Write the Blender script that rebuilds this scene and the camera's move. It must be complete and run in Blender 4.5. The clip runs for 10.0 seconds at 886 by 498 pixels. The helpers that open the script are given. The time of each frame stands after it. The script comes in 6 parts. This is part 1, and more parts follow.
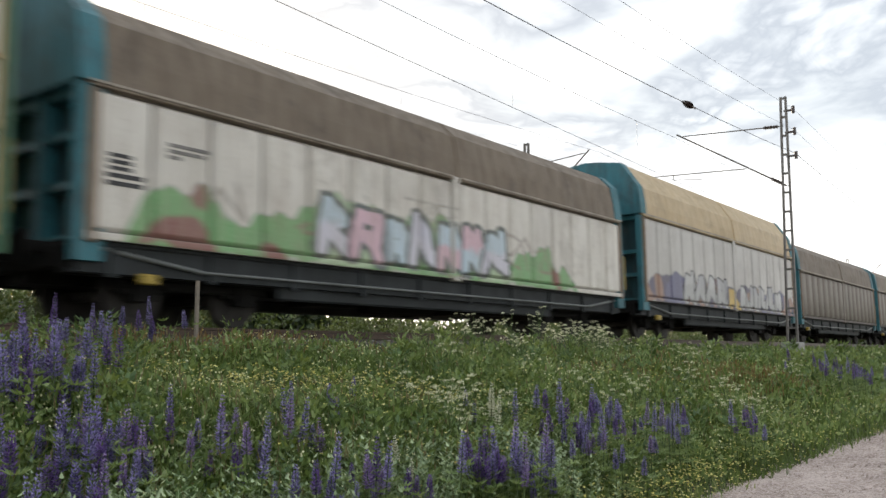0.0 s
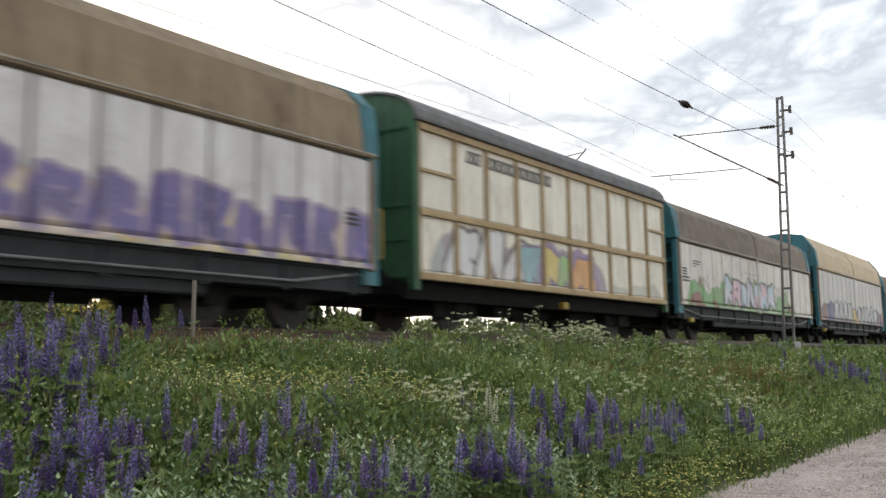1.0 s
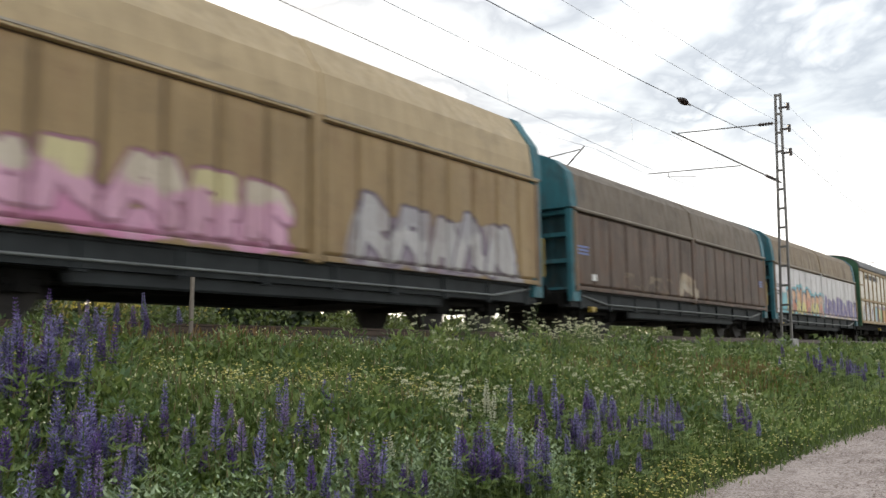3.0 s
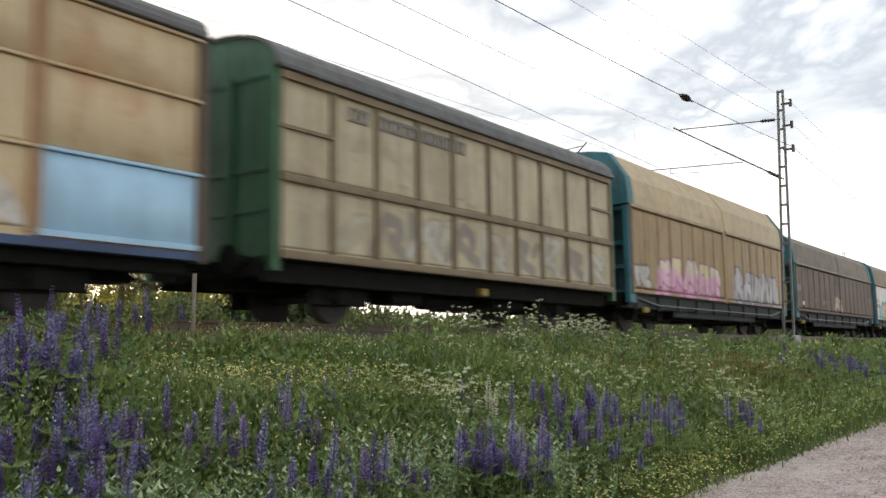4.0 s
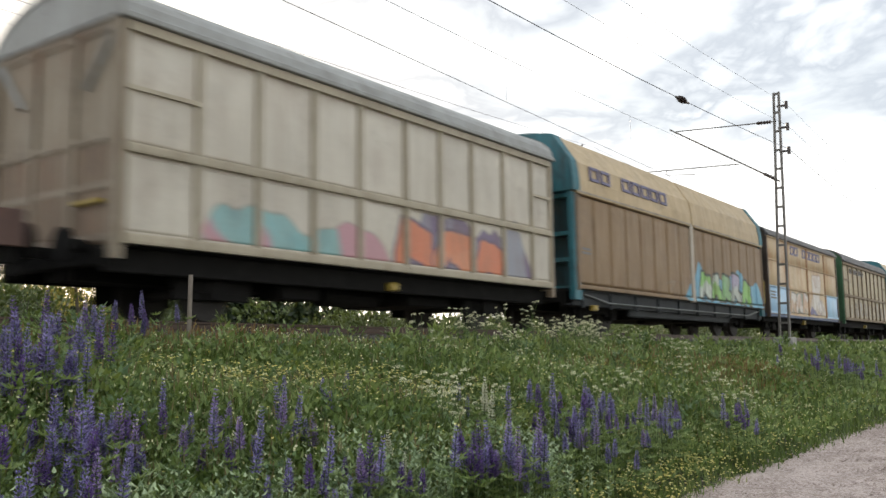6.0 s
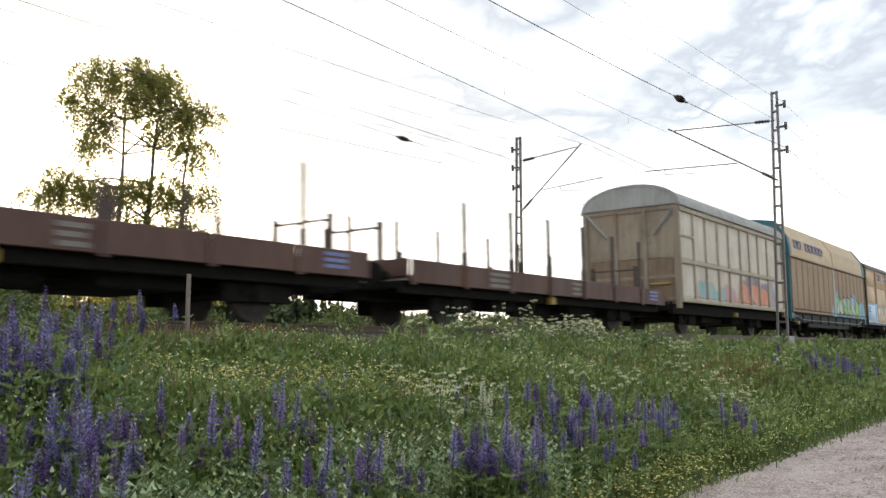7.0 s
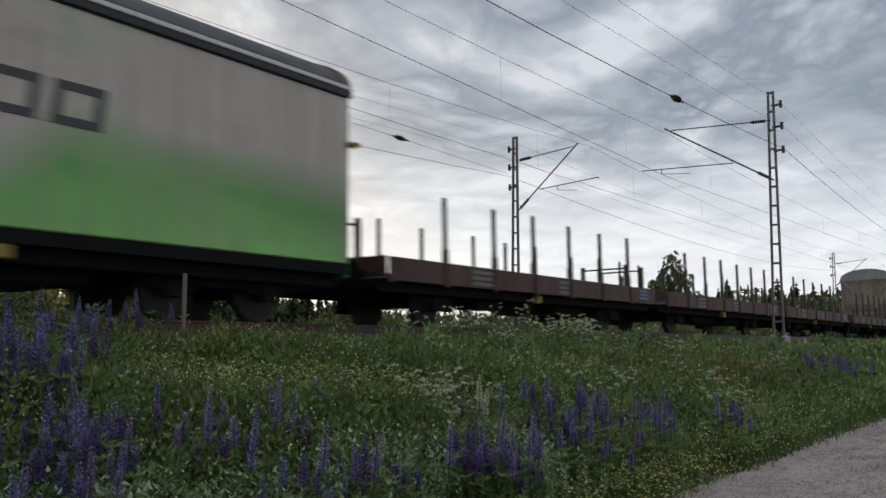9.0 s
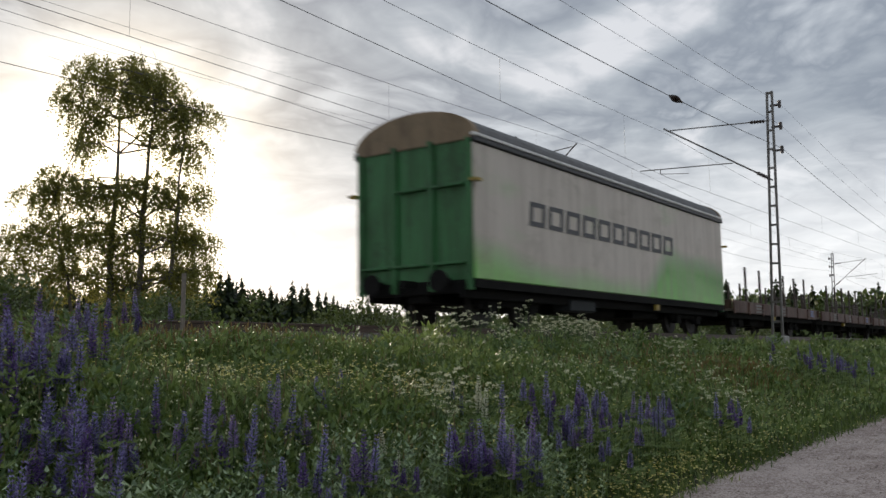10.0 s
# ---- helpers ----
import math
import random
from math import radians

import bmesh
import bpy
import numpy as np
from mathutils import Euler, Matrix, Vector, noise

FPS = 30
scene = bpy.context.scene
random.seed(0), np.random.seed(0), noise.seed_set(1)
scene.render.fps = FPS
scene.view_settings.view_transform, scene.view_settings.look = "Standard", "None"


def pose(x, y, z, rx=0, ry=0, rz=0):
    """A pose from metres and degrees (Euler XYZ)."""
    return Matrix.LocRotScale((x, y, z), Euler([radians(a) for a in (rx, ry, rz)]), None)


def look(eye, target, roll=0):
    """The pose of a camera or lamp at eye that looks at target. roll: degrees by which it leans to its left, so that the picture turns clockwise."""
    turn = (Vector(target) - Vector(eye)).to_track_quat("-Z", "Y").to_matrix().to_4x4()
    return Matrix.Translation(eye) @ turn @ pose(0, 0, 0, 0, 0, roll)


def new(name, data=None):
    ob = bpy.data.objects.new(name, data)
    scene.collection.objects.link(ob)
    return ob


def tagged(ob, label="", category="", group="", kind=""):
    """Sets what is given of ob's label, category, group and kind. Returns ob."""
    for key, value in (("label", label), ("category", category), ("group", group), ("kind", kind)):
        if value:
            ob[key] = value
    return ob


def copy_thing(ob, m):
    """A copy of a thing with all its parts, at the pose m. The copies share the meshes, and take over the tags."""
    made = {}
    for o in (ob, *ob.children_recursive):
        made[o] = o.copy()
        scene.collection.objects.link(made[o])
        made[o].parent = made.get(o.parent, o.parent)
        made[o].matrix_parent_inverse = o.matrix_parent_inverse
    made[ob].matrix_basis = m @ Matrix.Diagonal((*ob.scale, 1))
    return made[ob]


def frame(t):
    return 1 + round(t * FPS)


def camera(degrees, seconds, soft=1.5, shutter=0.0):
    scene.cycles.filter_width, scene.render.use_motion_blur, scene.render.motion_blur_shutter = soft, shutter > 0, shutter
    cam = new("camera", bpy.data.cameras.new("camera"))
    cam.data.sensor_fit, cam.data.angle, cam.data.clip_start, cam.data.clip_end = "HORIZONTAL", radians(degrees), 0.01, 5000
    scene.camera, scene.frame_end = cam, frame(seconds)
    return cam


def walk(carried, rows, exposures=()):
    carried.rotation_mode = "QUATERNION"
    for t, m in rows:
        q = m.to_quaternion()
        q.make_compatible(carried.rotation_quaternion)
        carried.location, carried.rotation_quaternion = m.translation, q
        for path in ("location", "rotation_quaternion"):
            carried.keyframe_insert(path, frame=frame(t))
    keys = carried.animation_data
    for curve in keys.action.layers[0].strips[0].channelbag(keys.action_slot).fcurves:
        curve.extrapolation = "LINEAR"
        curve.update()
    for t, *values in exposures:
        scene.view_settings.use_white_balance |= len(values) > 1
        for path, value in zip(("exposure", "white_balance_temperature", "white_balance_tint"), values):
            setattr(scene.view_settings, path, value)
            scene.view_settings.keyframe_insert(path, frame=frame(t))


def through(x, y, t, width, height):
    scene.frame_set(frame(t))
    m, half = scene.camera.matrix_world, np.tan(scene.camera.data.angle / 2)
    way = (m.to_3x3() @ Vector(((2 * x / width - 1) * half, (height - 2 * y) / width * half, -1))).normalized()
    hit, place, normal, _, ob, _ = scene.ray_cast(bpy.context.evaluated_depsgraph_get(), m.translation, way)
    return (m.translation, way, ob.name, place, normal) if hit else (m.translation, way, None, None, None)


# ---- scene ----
EYE = Vector((0.0, 0.0, 1.5))
# seconds, heading from the track, tilt, roll (degrees)
AIM = ((0.0, 36.195, 7.162, -0.896), (0.5, 36.148, 7.128, -0.891), (1.0, 35.997, 7.126, -0.887), (1.5, 35.83, 7.078, -0.885),
       (2.0, 35.775, 7.043, -0.884), (2.5, 35.805, 7.02, -0.879), (4.0, 36.008, 6.708, -0.878), (4.5, 35.985, 6.674, -0.87),
       (5.0, 35.9, 6.685, -0.87), (5.5, 35.824, 6.794, -0.86), (7.0, 35.665, 6.747, -0.861), (7.5, 35.596, 6.704, -0.862),
       (8.0, 35.572, 6.644, -0.871), (8.5, 35.541, 6.616, -0.86), (9.0, 35.442, 6.71, -0.849), (9.5, 35.388, 6.76, -0.85),
       (10.0, 35.381, 6.714, -0.852))


def aim(a, b, roll):
    a, b = radians(a), radians(b)
    way = Vector((math.cos(b) * math.cos(a), math.cos(b) * math.sin(a), math.sin(b)))
    return look(EYE, EYE + way, roll)


cam = camera(52.89, 10.0, soft=1.5, shutter=0.32)
walk(cam, [(t, aim(a, b, r)) for t, a, b, r in AIM],
     exposures=((0.0, 1.55, 7050, 10), (5.5, 1.6, 7150, 10), (6.9, 1.62, 7000, 10), (7.5, 1.2, 6800, 10), (8.0, 0.66, 6500, 10), (8.5, 0.52, 6450, 10), (9.0, 0.36, 6400, 10), (10.0, 0.45, 6550, 10)))

# ---- world and sun ----
SUN = Vector((0.555, 0.808, 0.2)).normalized()
RAIL = 2.05           # rail top
TRACK = 11.59         # centre line of the near track
TRACK_FAR = 16.1
SPEED = 19.65


def build_world():
    world = bpy.data.worlds.new("sky")
    scene.world = world
    world.use_nodes = True
    nt = world.node_tree
    nt.nodes.clear()
    N = Nodes(nt)
    sky = nt.nodes.new("ShaderNodeTexSky")
    sky.sky_type, sky.sun_disc = "NISHITA", False
    sky.sun_elevation, sky.sun_rotation = math.asin(SUN.z), math.atan2(SUN.x, SUN.y)
    sky.dust_density = 2.0
    d = nt.nodes.new("ShaderNodeTexCoord").outputs["Generated"]
    sx, sy, sz = N.split(d)
    den = N.math("ADD", N.math("MAXIMUM", sz, 0.0), 0.16)
    p = N.join(N.math("DIVIDE", sx, den), N.math("DIVIDE", sy, den), 0.0)
    big = N.noise(p, 1.7, 5, 0.5, 0.7)
    fine = N.noise(p, 4.6, 5, 0.55, 0.9)
    cl = N.math("ADD", N.math("MULTIPLY", big, 0.76), N.math("MULTIPLY", fine, 0.24))
    shade = N.ramp(cl, [(0.38, (0.60, 0.62, 0.66)), (0.46, (0.36, 0.40, 0.45)), (0.54, (0.235, 0.27, 0.325)), (0.63, (0.48, 0.52, 0.57))])
    # thin bright layer low over the horizon, brightest towards the sun
    dot = nt.nodes.new("ShaderNodeVectorMath")
    dot.operation = "DOT_PRODUCT"
    nt.links.new(d, dot.inputs[0])
    dot.inputs[1].default_value = SUN
    near = N.math("MAXIMUM", dot.outputs["Value"], 0.0)
    glow = N.math("POWER", near, 60.0)
    core = N.math("POWER", near, 220.0)
    low = N.mapr(sz, 0.24, 0.11, 0.0, 1.0)
    low = N.math("MULTIPLY", low, N.mapr(fine, 0.35, 0.62, 1.0, 0.75))
    light = N.mix(N.value_color(low), shade, (0.80, 0.82, 0.85))
    light = N.mix(0.12, light, N.mul_color(sky.outputs[0], 0.06))
    warm = N.add_color(N.scale_color(N.rgb((1.0, 0.93, 0.82)), N.math("MULTIPLY", glow, 0.12)),
                       N.scale_color(N.rgb((1.0, 0.85, 0.6)), N.math("MULTIPLY", core, 2.0)))
    out = N.add_color(light, warm)
    bg = nt.nodes.new("ShaderNodeBackground")
    bg.inputs[1].default_value = 0.95
    nt.links.new(out, bg.inputs[0])
    o = nt.nodes.new("ShaderNodeOutputWorld")
    nt.links.new(bg.outputs[0], o.inputs[0])
    lamp = bpy.data.lights.new("sun", "SUN")
    lamp.energy, lamp.angle, lamp.color = 2.2, radians(8), (1.0, 0.86, 0.68)
    ob = new("sun", lamp)
    ob.matrix_world = look(SUN * 100, (0, 0, 0))


class Nodes:
    """Short ways to wire shader nodes."""

    def __init__(self, nt):
        self.nt = nt

    def _in(self, socket, v):
        if isinstance(v, bpy.types.NodeSocket):
            self.nt.links.new(v, socket)
        elif isinstance(v, (tuple, list, Vector)) and socket.type == "RGBA":
            socket.default_value = (*v[:3], 1)
        else:
            socket.default_value = v

    def math(self, op, a, b=0.0, clamp=False):
        n = self.nt.nodes.new("ShaderNodeMath")
        n.operation, n.use_clamp = op, clamp
        self._in(n.inputs[0], a)
        self._in(n.inputs[1], b)
        return n.outputs[0]

    def split(self, v):
        n = self.nt.nodes.new("ShaderNodeSeparateXYZ")
        self._in(n.inputs[0], v)
        return n.outputs[0], n.outputs[1], n.outputs[2]

    def join(self, x, y, z):
        n = self.nt.nodes.new("ShaderNodeCombineXYZ")
        for i, v in enumerate((x, y, z)):
            self._in(n.inputs[i], v)
        return n.outputs[0]

    def noise(self, vec, scale, detail=4, rough=0.5, distort=0.0):
        n = self.nt.nodes.new("ShaderNodeTexNoise")
        self._in(n.inputs["Vector"], vec)
        n.inputs["Scale"].default_value, n.inputs["Detail"].default_value = scale, detail
        n.inputs["Roughness"].default_value, n.inputs["Distortion"].default_value = rough, distort
        return n.outputs[0]

    def voronoi(self, vec, scale, feature="F1"):
        n = self.nt.nodes.new("ShaderNodeTexVoronoi")
        n.feature = feature
        self._in(n.inputs["Vector"], vec)
        n.inputs["Scale"].default_value = scale
        return n

    def ramp(self, fac, stops, constant=False):
        n = self.nt.nodes.new("ShaderNodeValToRGB")
        n.color_ramp.interpolation = "CONSTANT" if constant else "LINEAR"
        el = n.color_ramp.elements
        while len(el) < len(stops):
            el.new(0.5)
        for e, (p, c) in zip(el, stops):
            e.position, e.color = p, (*c, 1)
        self._in(n.inputs[0], fac)
        return n.outputs[0]

    def mapr(self, v, a, b, c, d):
        n = self.nt.nodes.new("ShaderNodeMapRange")
        self._in(n.inputs[0], v)
        for i, x in enumerate((a, b, c, d)):
            n.inputs[i + 1].default_value = x
        return n.outputs[0]

    def mix(self, fac, a, b, blend="MIX"):
        n = self.nt.nodes.new("ShaderNodeMix")
        n.data_type, n.blend_type = "RGBA", blend
        self._in(n.inputs[0], fac)
        self._in(n.inputs[6], a)
        self._in(n.inputs[7], b)
        return n.outputs[2]

    def rgb(self, c):
        n = self.nt.nodes.new("ShaderNodeRGB")
        n.outputs[0].default_value = (*c, 1)
        return n.outputs[0]

    def value_color(self, v):
        return v

    def mul_color(self, c, k):
        return self.scale_color(c, k)

    def scale_color(self, c, k):
        n = self.nt.nodes.new("ShaderNodeVectorMath")
        n.operation = "SCALE"
        self._in(n.inputs[0], c)
        self._in(n.inputs["Scale"], k)
        return n.outputs[0]

    def add_color(self, a, b):
        n = self.nt.nodes.new("ShaderNodeVectorMath")
        n.operation = "ADD"
        self._in(n.inputs[0], a)
        self._in(n.inputs[1], b)
        return n.outputs[0]

    def mapping(self, vec, scale=(1, 1, 1), loc=(0, 0, 0)):
        n = self.nt.nodes.new("ShaderNodeMapping")
        self._in(n.inputs[0], vec)
        n.inputs["Scale"].default_value, n.inputs["Location"].default_value = scale, loc
        return n.outputs[0]


build_world()


# ---- materials ----
def start(name):
    m = bpy.data.materials.new(name)
    m.use_nodes = True
    nt = m.node_tree
    b = nt.nodes["Principled BSDF"]
    N = Nodes(nt)
    return m, nt, b, N, nt.nodes.new("ShaderNodeTexCoord").outputs["Object"]


def bump(nt, b, height, strength, distance):
    n = nt.nodes.new("ShaderNodeBump")
    n.inputs["Strength"].default_value, n.inputs["Distance"].default_value = strength, distance
    nt.links.new(height, n.inputs["Height"])
    nt.links.new(n.outputs[0], b.inputs["Normal"])


def plain(name, color, rough=0.6, metal=0.0, vary=0.25, scale=3.0, relief=0.3, gloss=0.5):
    """A surface with grain at two scales."""
    m, nt, b, N, co = start(name)
    big, fine = N.noise(co, scale, 4, 0.6), N.noise(co, scale * 14, 3, 0.6)
    k = N.math("ADD", N.math("MULTIPLY", big, 0.7), N.math("MULTIPLY", fine, 0.3))
    lo, hi = tuple(c * (1 - vary) for c in color), tuple(min(1, c * (1 + vary)) for c in color)
    nt.links.new(N.ramp(k, [(0.3, lo), (0.7, hi)]), b.inputs["Base Color"])
    nt.links.new(N.mapr(fine, 0.3, 0.7, rough - 0.08, min(1, rough + 0.1)), b.inputs["Roughness"])
    b.inputs["Metallic"].default_value = metal
    b.inputs["Specular IOR Level"].default_value = gloss
    bump(nt, b, fine, relief, 0.004)
    return m


def wagon_paint(name, color, dirt=(0.16, 0.12, 0.085), grime=0.5, rough=0.55, seed=0, sprayed=False, vary=0.12, rust=0.0, rust_color=(0.17, 0.07, 0.03)):
    """Old vehicle paint: fading, vertical dirt streaks, rust, and sprayed colours where the sheet carries them."""
    m, nt, b, N, co = start(name)
    co = N.mapping(co, loc=(seed * 17.3, seed * 5.1, 0))
    big = N.noise(co, 0.8, 4, 0.6)
    fine = N.noise(co, 22, 3, 0.6)
    streak = N.noise(N.mapping(co, (4.0, 4.0, 0.35)), 1.6, 5, 0.62)
    rnd = nt.nodes.new("ShaderNodeObjectInfo").outputs["Random"]
    lo, hi = tuple(c * (1 - vary) for c in color), tuple(min(1, c * (1 + vary)) for c in color)
    col = N.ramp(N.math("ADD", N.math("MULTIPLY", big, 0.8), N.math("MULTIPLY", rnd, 0.2)), [(0.3, lo), (0.75, hi)])
    if sprayed:
        sp = nt.nodes.new("ShaderNodeAttribute")
        sp.attribute_name = "spray"
        cover = nt.nodes.new("ShaderNodeAttribute")
        cover.attribute_name = "spray_cover"
        col = N.mix(N.math("MULTIPLY", cover.outputs["Fac"], N.mapr(fine, 0.3, 0.65, 0.82, 1.0)), col, sp.outputs["Color"])
    dirtmask = N.mapr(N.math("ADD", N.math("MULTIPLY", streak, 0.75), N.math("MULTIPLY", fine, 0.25)), 0.42, 0.75, 0.0, grime)
    col = N.mix(dirtmask, col, dirt)
    blot = N.noise(N.mapping(co, (1.0, 1.0, 0.8)), 1.1, 7, 0.72, 0.6)
    col = N.mix(N.mapr(blot, 0.52, 0.66, 0.0, 0.55 * grime), col, tuple(0.55 * c for c in dirt))
    speck = N.noise(co, 7.0, 4, 0.75)
    col = N.mix(N.mapr(speck, 0.60, 0.72, 0.0, 0.6 * grime), col, dirt)
    if rust:
        r = N.mapr(N.noise(N.mapping(co, (1.0, 1.0, 0.55)), 1.7, 7, 0.72), 0.52, 0.68, 0.0, rust)
        col = N.mix(r, col, rust_color)
    nt.links.new(col, b.inputs["Base Color"])
    nt.links.new(N.mapr(streak, 0.3, 0.7, rough - 0.1, rough + 0.2), b.inputs["Roughness"])
    bump(nt, b, N.math("ADD", N.math("MULTIPLY", big, 1.0), N.math("MULTIPLY", fine, 0.08)), 0.35, 0.02)
    return m


def leafy(name, stops, rough=0.42, through=0.35, scale=0.35, lit=(0.32, 0.36, 0.06)):
    """Leaves and blades, coloured piece by piece, with light coming through."""
    m, nt, b, N, co = start(name)
    isl = nt.nodes.new("ShaderNodeNewGeometry").outputs["Random Per Island"]
    patch = N.noise(co, scale, 3, 0.55)
    k = N.math("ADD", N.math("MULTIPLY", isl, 0.55), N.math("MULTIPLY", N.mapr(patch, 0.3, 0.7, 0.05, 0.55), 1.0))
    col = N.ramp(k, stops)
    nt.links.new(col, b.inputs["Base Color"])
    b.inputs["Roughness"].default_value = rough
    b.inputs["Specular IOR Level"].default_value = 0.45
    tr = nt.nodes.new("ShaderNodeBsdfTranslucent")
    nt.links.new(N.mix(0.45, col, lit), tr.inputs[0])
    mx = nt.nodes.new("ShaderNodeMixShader")
    mx.inputs[0].default_value = through
    nt.links.new(b.outputs[0], mx.inputs[1])
    nt.links.new(tr.outputs[0], mx.inputs[2])
    nt.links.new(mx.outputs[0], nt.nodes["Material Output"].inputs[0])
    return m


def gravel_mat(name, stops, stone=60.0, depth=0.012):
    m, nt, b, N, co = start(name)
    v = N.voronoi(co, stone)
    r, g, bl = N.split(v.outputs["Color"])
    big, mid = N.noise(N.mapping(co, (0.35, 1.3, 1.0)), 0.9, 5, 0.65), N.noise(co, 4.0, 5, 0.7)
    k = N.math("ADD", N.math("ADD", N.math("MULTIPLY", r, 0.25), N.math("MULTIPLY", big, 0.45)), N.math("MULTIPLY", mid, 0.35))
    nt.links.new(N.ramp(k, stops), b.inputs["Base Color"])
    b.inputs["Roughness"].default_value = 0.9
    h = N.math("ADD", N.math("MULTIPLY", v.outputs["Distance"], -0.6), N.math("MULTIPLY", mid, 1.2))
    bump(nt, b, h, 0.8, depth)
    return m


DARK = plain("dark_underframe", (0.012, 0.0115, 0.011), 0.85, 0.0, 0.4, 3, gloss=0.12)
FRAME = plain("dusty_frame_steel", (0.024, 0.028, 0.030), 0.7, 0.0, 0.5, 2.5, gloss=0.3)
STEEL = plain("galvanised_steel", (0.22, 0.22, 0.21), 0.5, 0.7, 0.25, 4)
RAILSTEEL = plain("rail_steel", (0.07, 0.046, 0.034), 0.5, 0.5, 0.3, 3)
WHEELSTEEL = plain("wheel_steel", (0.022, 0.019, 0.017), 0.7, 0.2, 0.3, 5)
YELLOW = plain("yellow_paint", (0.30, 0.21, 0.03), 0.5, 0, 0.2, 6)
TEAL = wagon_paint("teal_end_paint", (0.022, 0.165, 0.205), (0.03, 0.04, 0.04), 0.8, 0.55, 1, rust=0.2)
# Darker, grimier TEAL: the recessed end wall's shade is in its colour.
SHADED_TEAL = wagon_paint("shaded_grimy_teal_paint", (0.02, 0.075, 0.09), (0.018, 0.018, 0.018), 0.9, 0.7, 7, rust=0.2)
GREEN = wagon_paint("green_end_paint", (0.03, 0.115, 0.05), (0.02, 0.03, 0.02), 0.7, 0.5, 2)
GREY_ROOF = wagon_paint("grey_weathered_roof", (0.18, 0.14, 0.10), (0.075, 0.052, 0.036), 0.8, 0.6, 3)
TAN_ROOF = wagon_paint("tan_stained_roof", (0.25, 0.18, 0.105), (0.10, 0.065, 0.04), 0.7, 0.6, 4)
BEIGE_ROOF = wagon_paint("beige_roof_paint", (0.50, 0.375, 0.215), (0.25, 0.19, 0.12), 0.5, 0.5, 5)
DARK_ROOF = wagon_paint("dark_grey_roof", (0.12, 0.12, 0.12), (0.07, 0.06, 0.05), 0.6, 0.6, 6)
LIP_HIGHLIGHT = plain("painted_gutter_highlight", (0.30, 0.26, 0.21), 0.6, 0.0, 0.5, 2.0)
ROD = plain("worn_rod_steel", (0.16, 0.17, 0.165), 0.5, 0.4, 0.4, 2.0)
STRIPE = plain("black_mark", (0.02, 0.02, 0.022), 0.5, 0, 0.1, 8)
MARK_GREY = plain("faded_marking", (0.16, 0.15, 0.14), 0.6, 0, 0.3, 8)
MARK_WHITE = plain("white_marking", (0.7, 0.69, 0.66), 0.6, 0, 0.2, 8)
MARK_VIOLET = plain("violet_logo_paint", (0.14, 0.13, 0.22), 0.55, 0, 0.3, 6)
MARK_CHAR = plain("charcoal_logo_paint", (0.06, 0.06, 0.065), 0.55, 0, 0.3, 6)
MARK_BLUE = plain("blue_plate", (0.13, 0.17, 0.36), 0.55, 0, 0.25, 20)
CONCRETE = plain("concrete", (0.34, 0.33, 0.31), 0.85, 0, 0.25, 4)
MAST = plain("mast_steel", (0.16, 0.15, 0.14), 0.6, 0.5, 0.35, 4)
WIRE = plain("wire_metal", (0.05, 0.05, 0.055), 0.5, 0.3, 0.2, 2)
CERAMIC = plain("insulator_ceramic", (0.045, 0.03, 0.025), 0.3, 0, 0.2, 8)
WOOD = plain("grey_wood", (0.20, 0.17, 0.14), 0.85, 0, 0.35, 7)
BALLAST = gravel_mat("ballast_stone", [(0.3, (0.045, 0.04, 0.036)), (0.65, (0.15, 0.135, 0.12))], 18, 0.03)
ROAD = gravel_mat("road_gravel", [(0.34, (0.17, 0.125, 0.10)), (0.48, (0.36, 0.285, 0.25)), (0.62, (0.55, 0.46, 0.42))], 45, 0.012)
SOIL = plain("meadow_soil", (0.03, 0.032, 0.014), 0.95, 0, 0.5, 1.5)
GRASS = leafy("meadow_grass", [(0.1, (0.02, 0.046, 0.012)), (0.45, (0.055, 0.11, 0.026)), (0.75, (0.145, 0.22, 0.06)), (1.0, (0.38, 0.38, 0.17))], through=0.35)
HERB = leafy("herb_leaves", [(0.2, (0.055, 0.11, 0.035)), (0.55, (0.15, 0.24, 0.08)), (0.95, (0.38, 0.47, 0.20))], through=0.45, scale=0.8)
SOFTLEAF = leafy("pale_leaves", [(0.25, (0.075, 0.145, 0.06)), (0.9, (0.50, 0.61, 0.36))], through=0.25, scale=0.8)
BIRCHLEAF = leafy("birch_leaves", [(0.2, (0.09, 0.115, 0.03)), (0.9, (0.2, 0.22, 0.065))], through=0.65, lit=(0.42, 0.36, 0.10))
BUSHLEAF = leafy("bush_leaves", [(0.2, (0.04, 0.07, 0.016)), (0.9, (0.13, 0.17, 0.045))], through=0.06, scale=0.2)
CONIFER = leafy("conifer_needles", [(0.2, (0.008, 0.018, 0.008)), (0.9, (0.03, 0.05, 0.02))], through=0.1, scale=0.05)
BARK = plain("birch_bark", (0.12, 0.105, 0.09), 0.85, 0, 0.6, 3)


def petal(name, a, b_):
    return leafy(name, [(0.3, a), (0.85, b_)], through=0.25, scale=3.0, lit=b_)


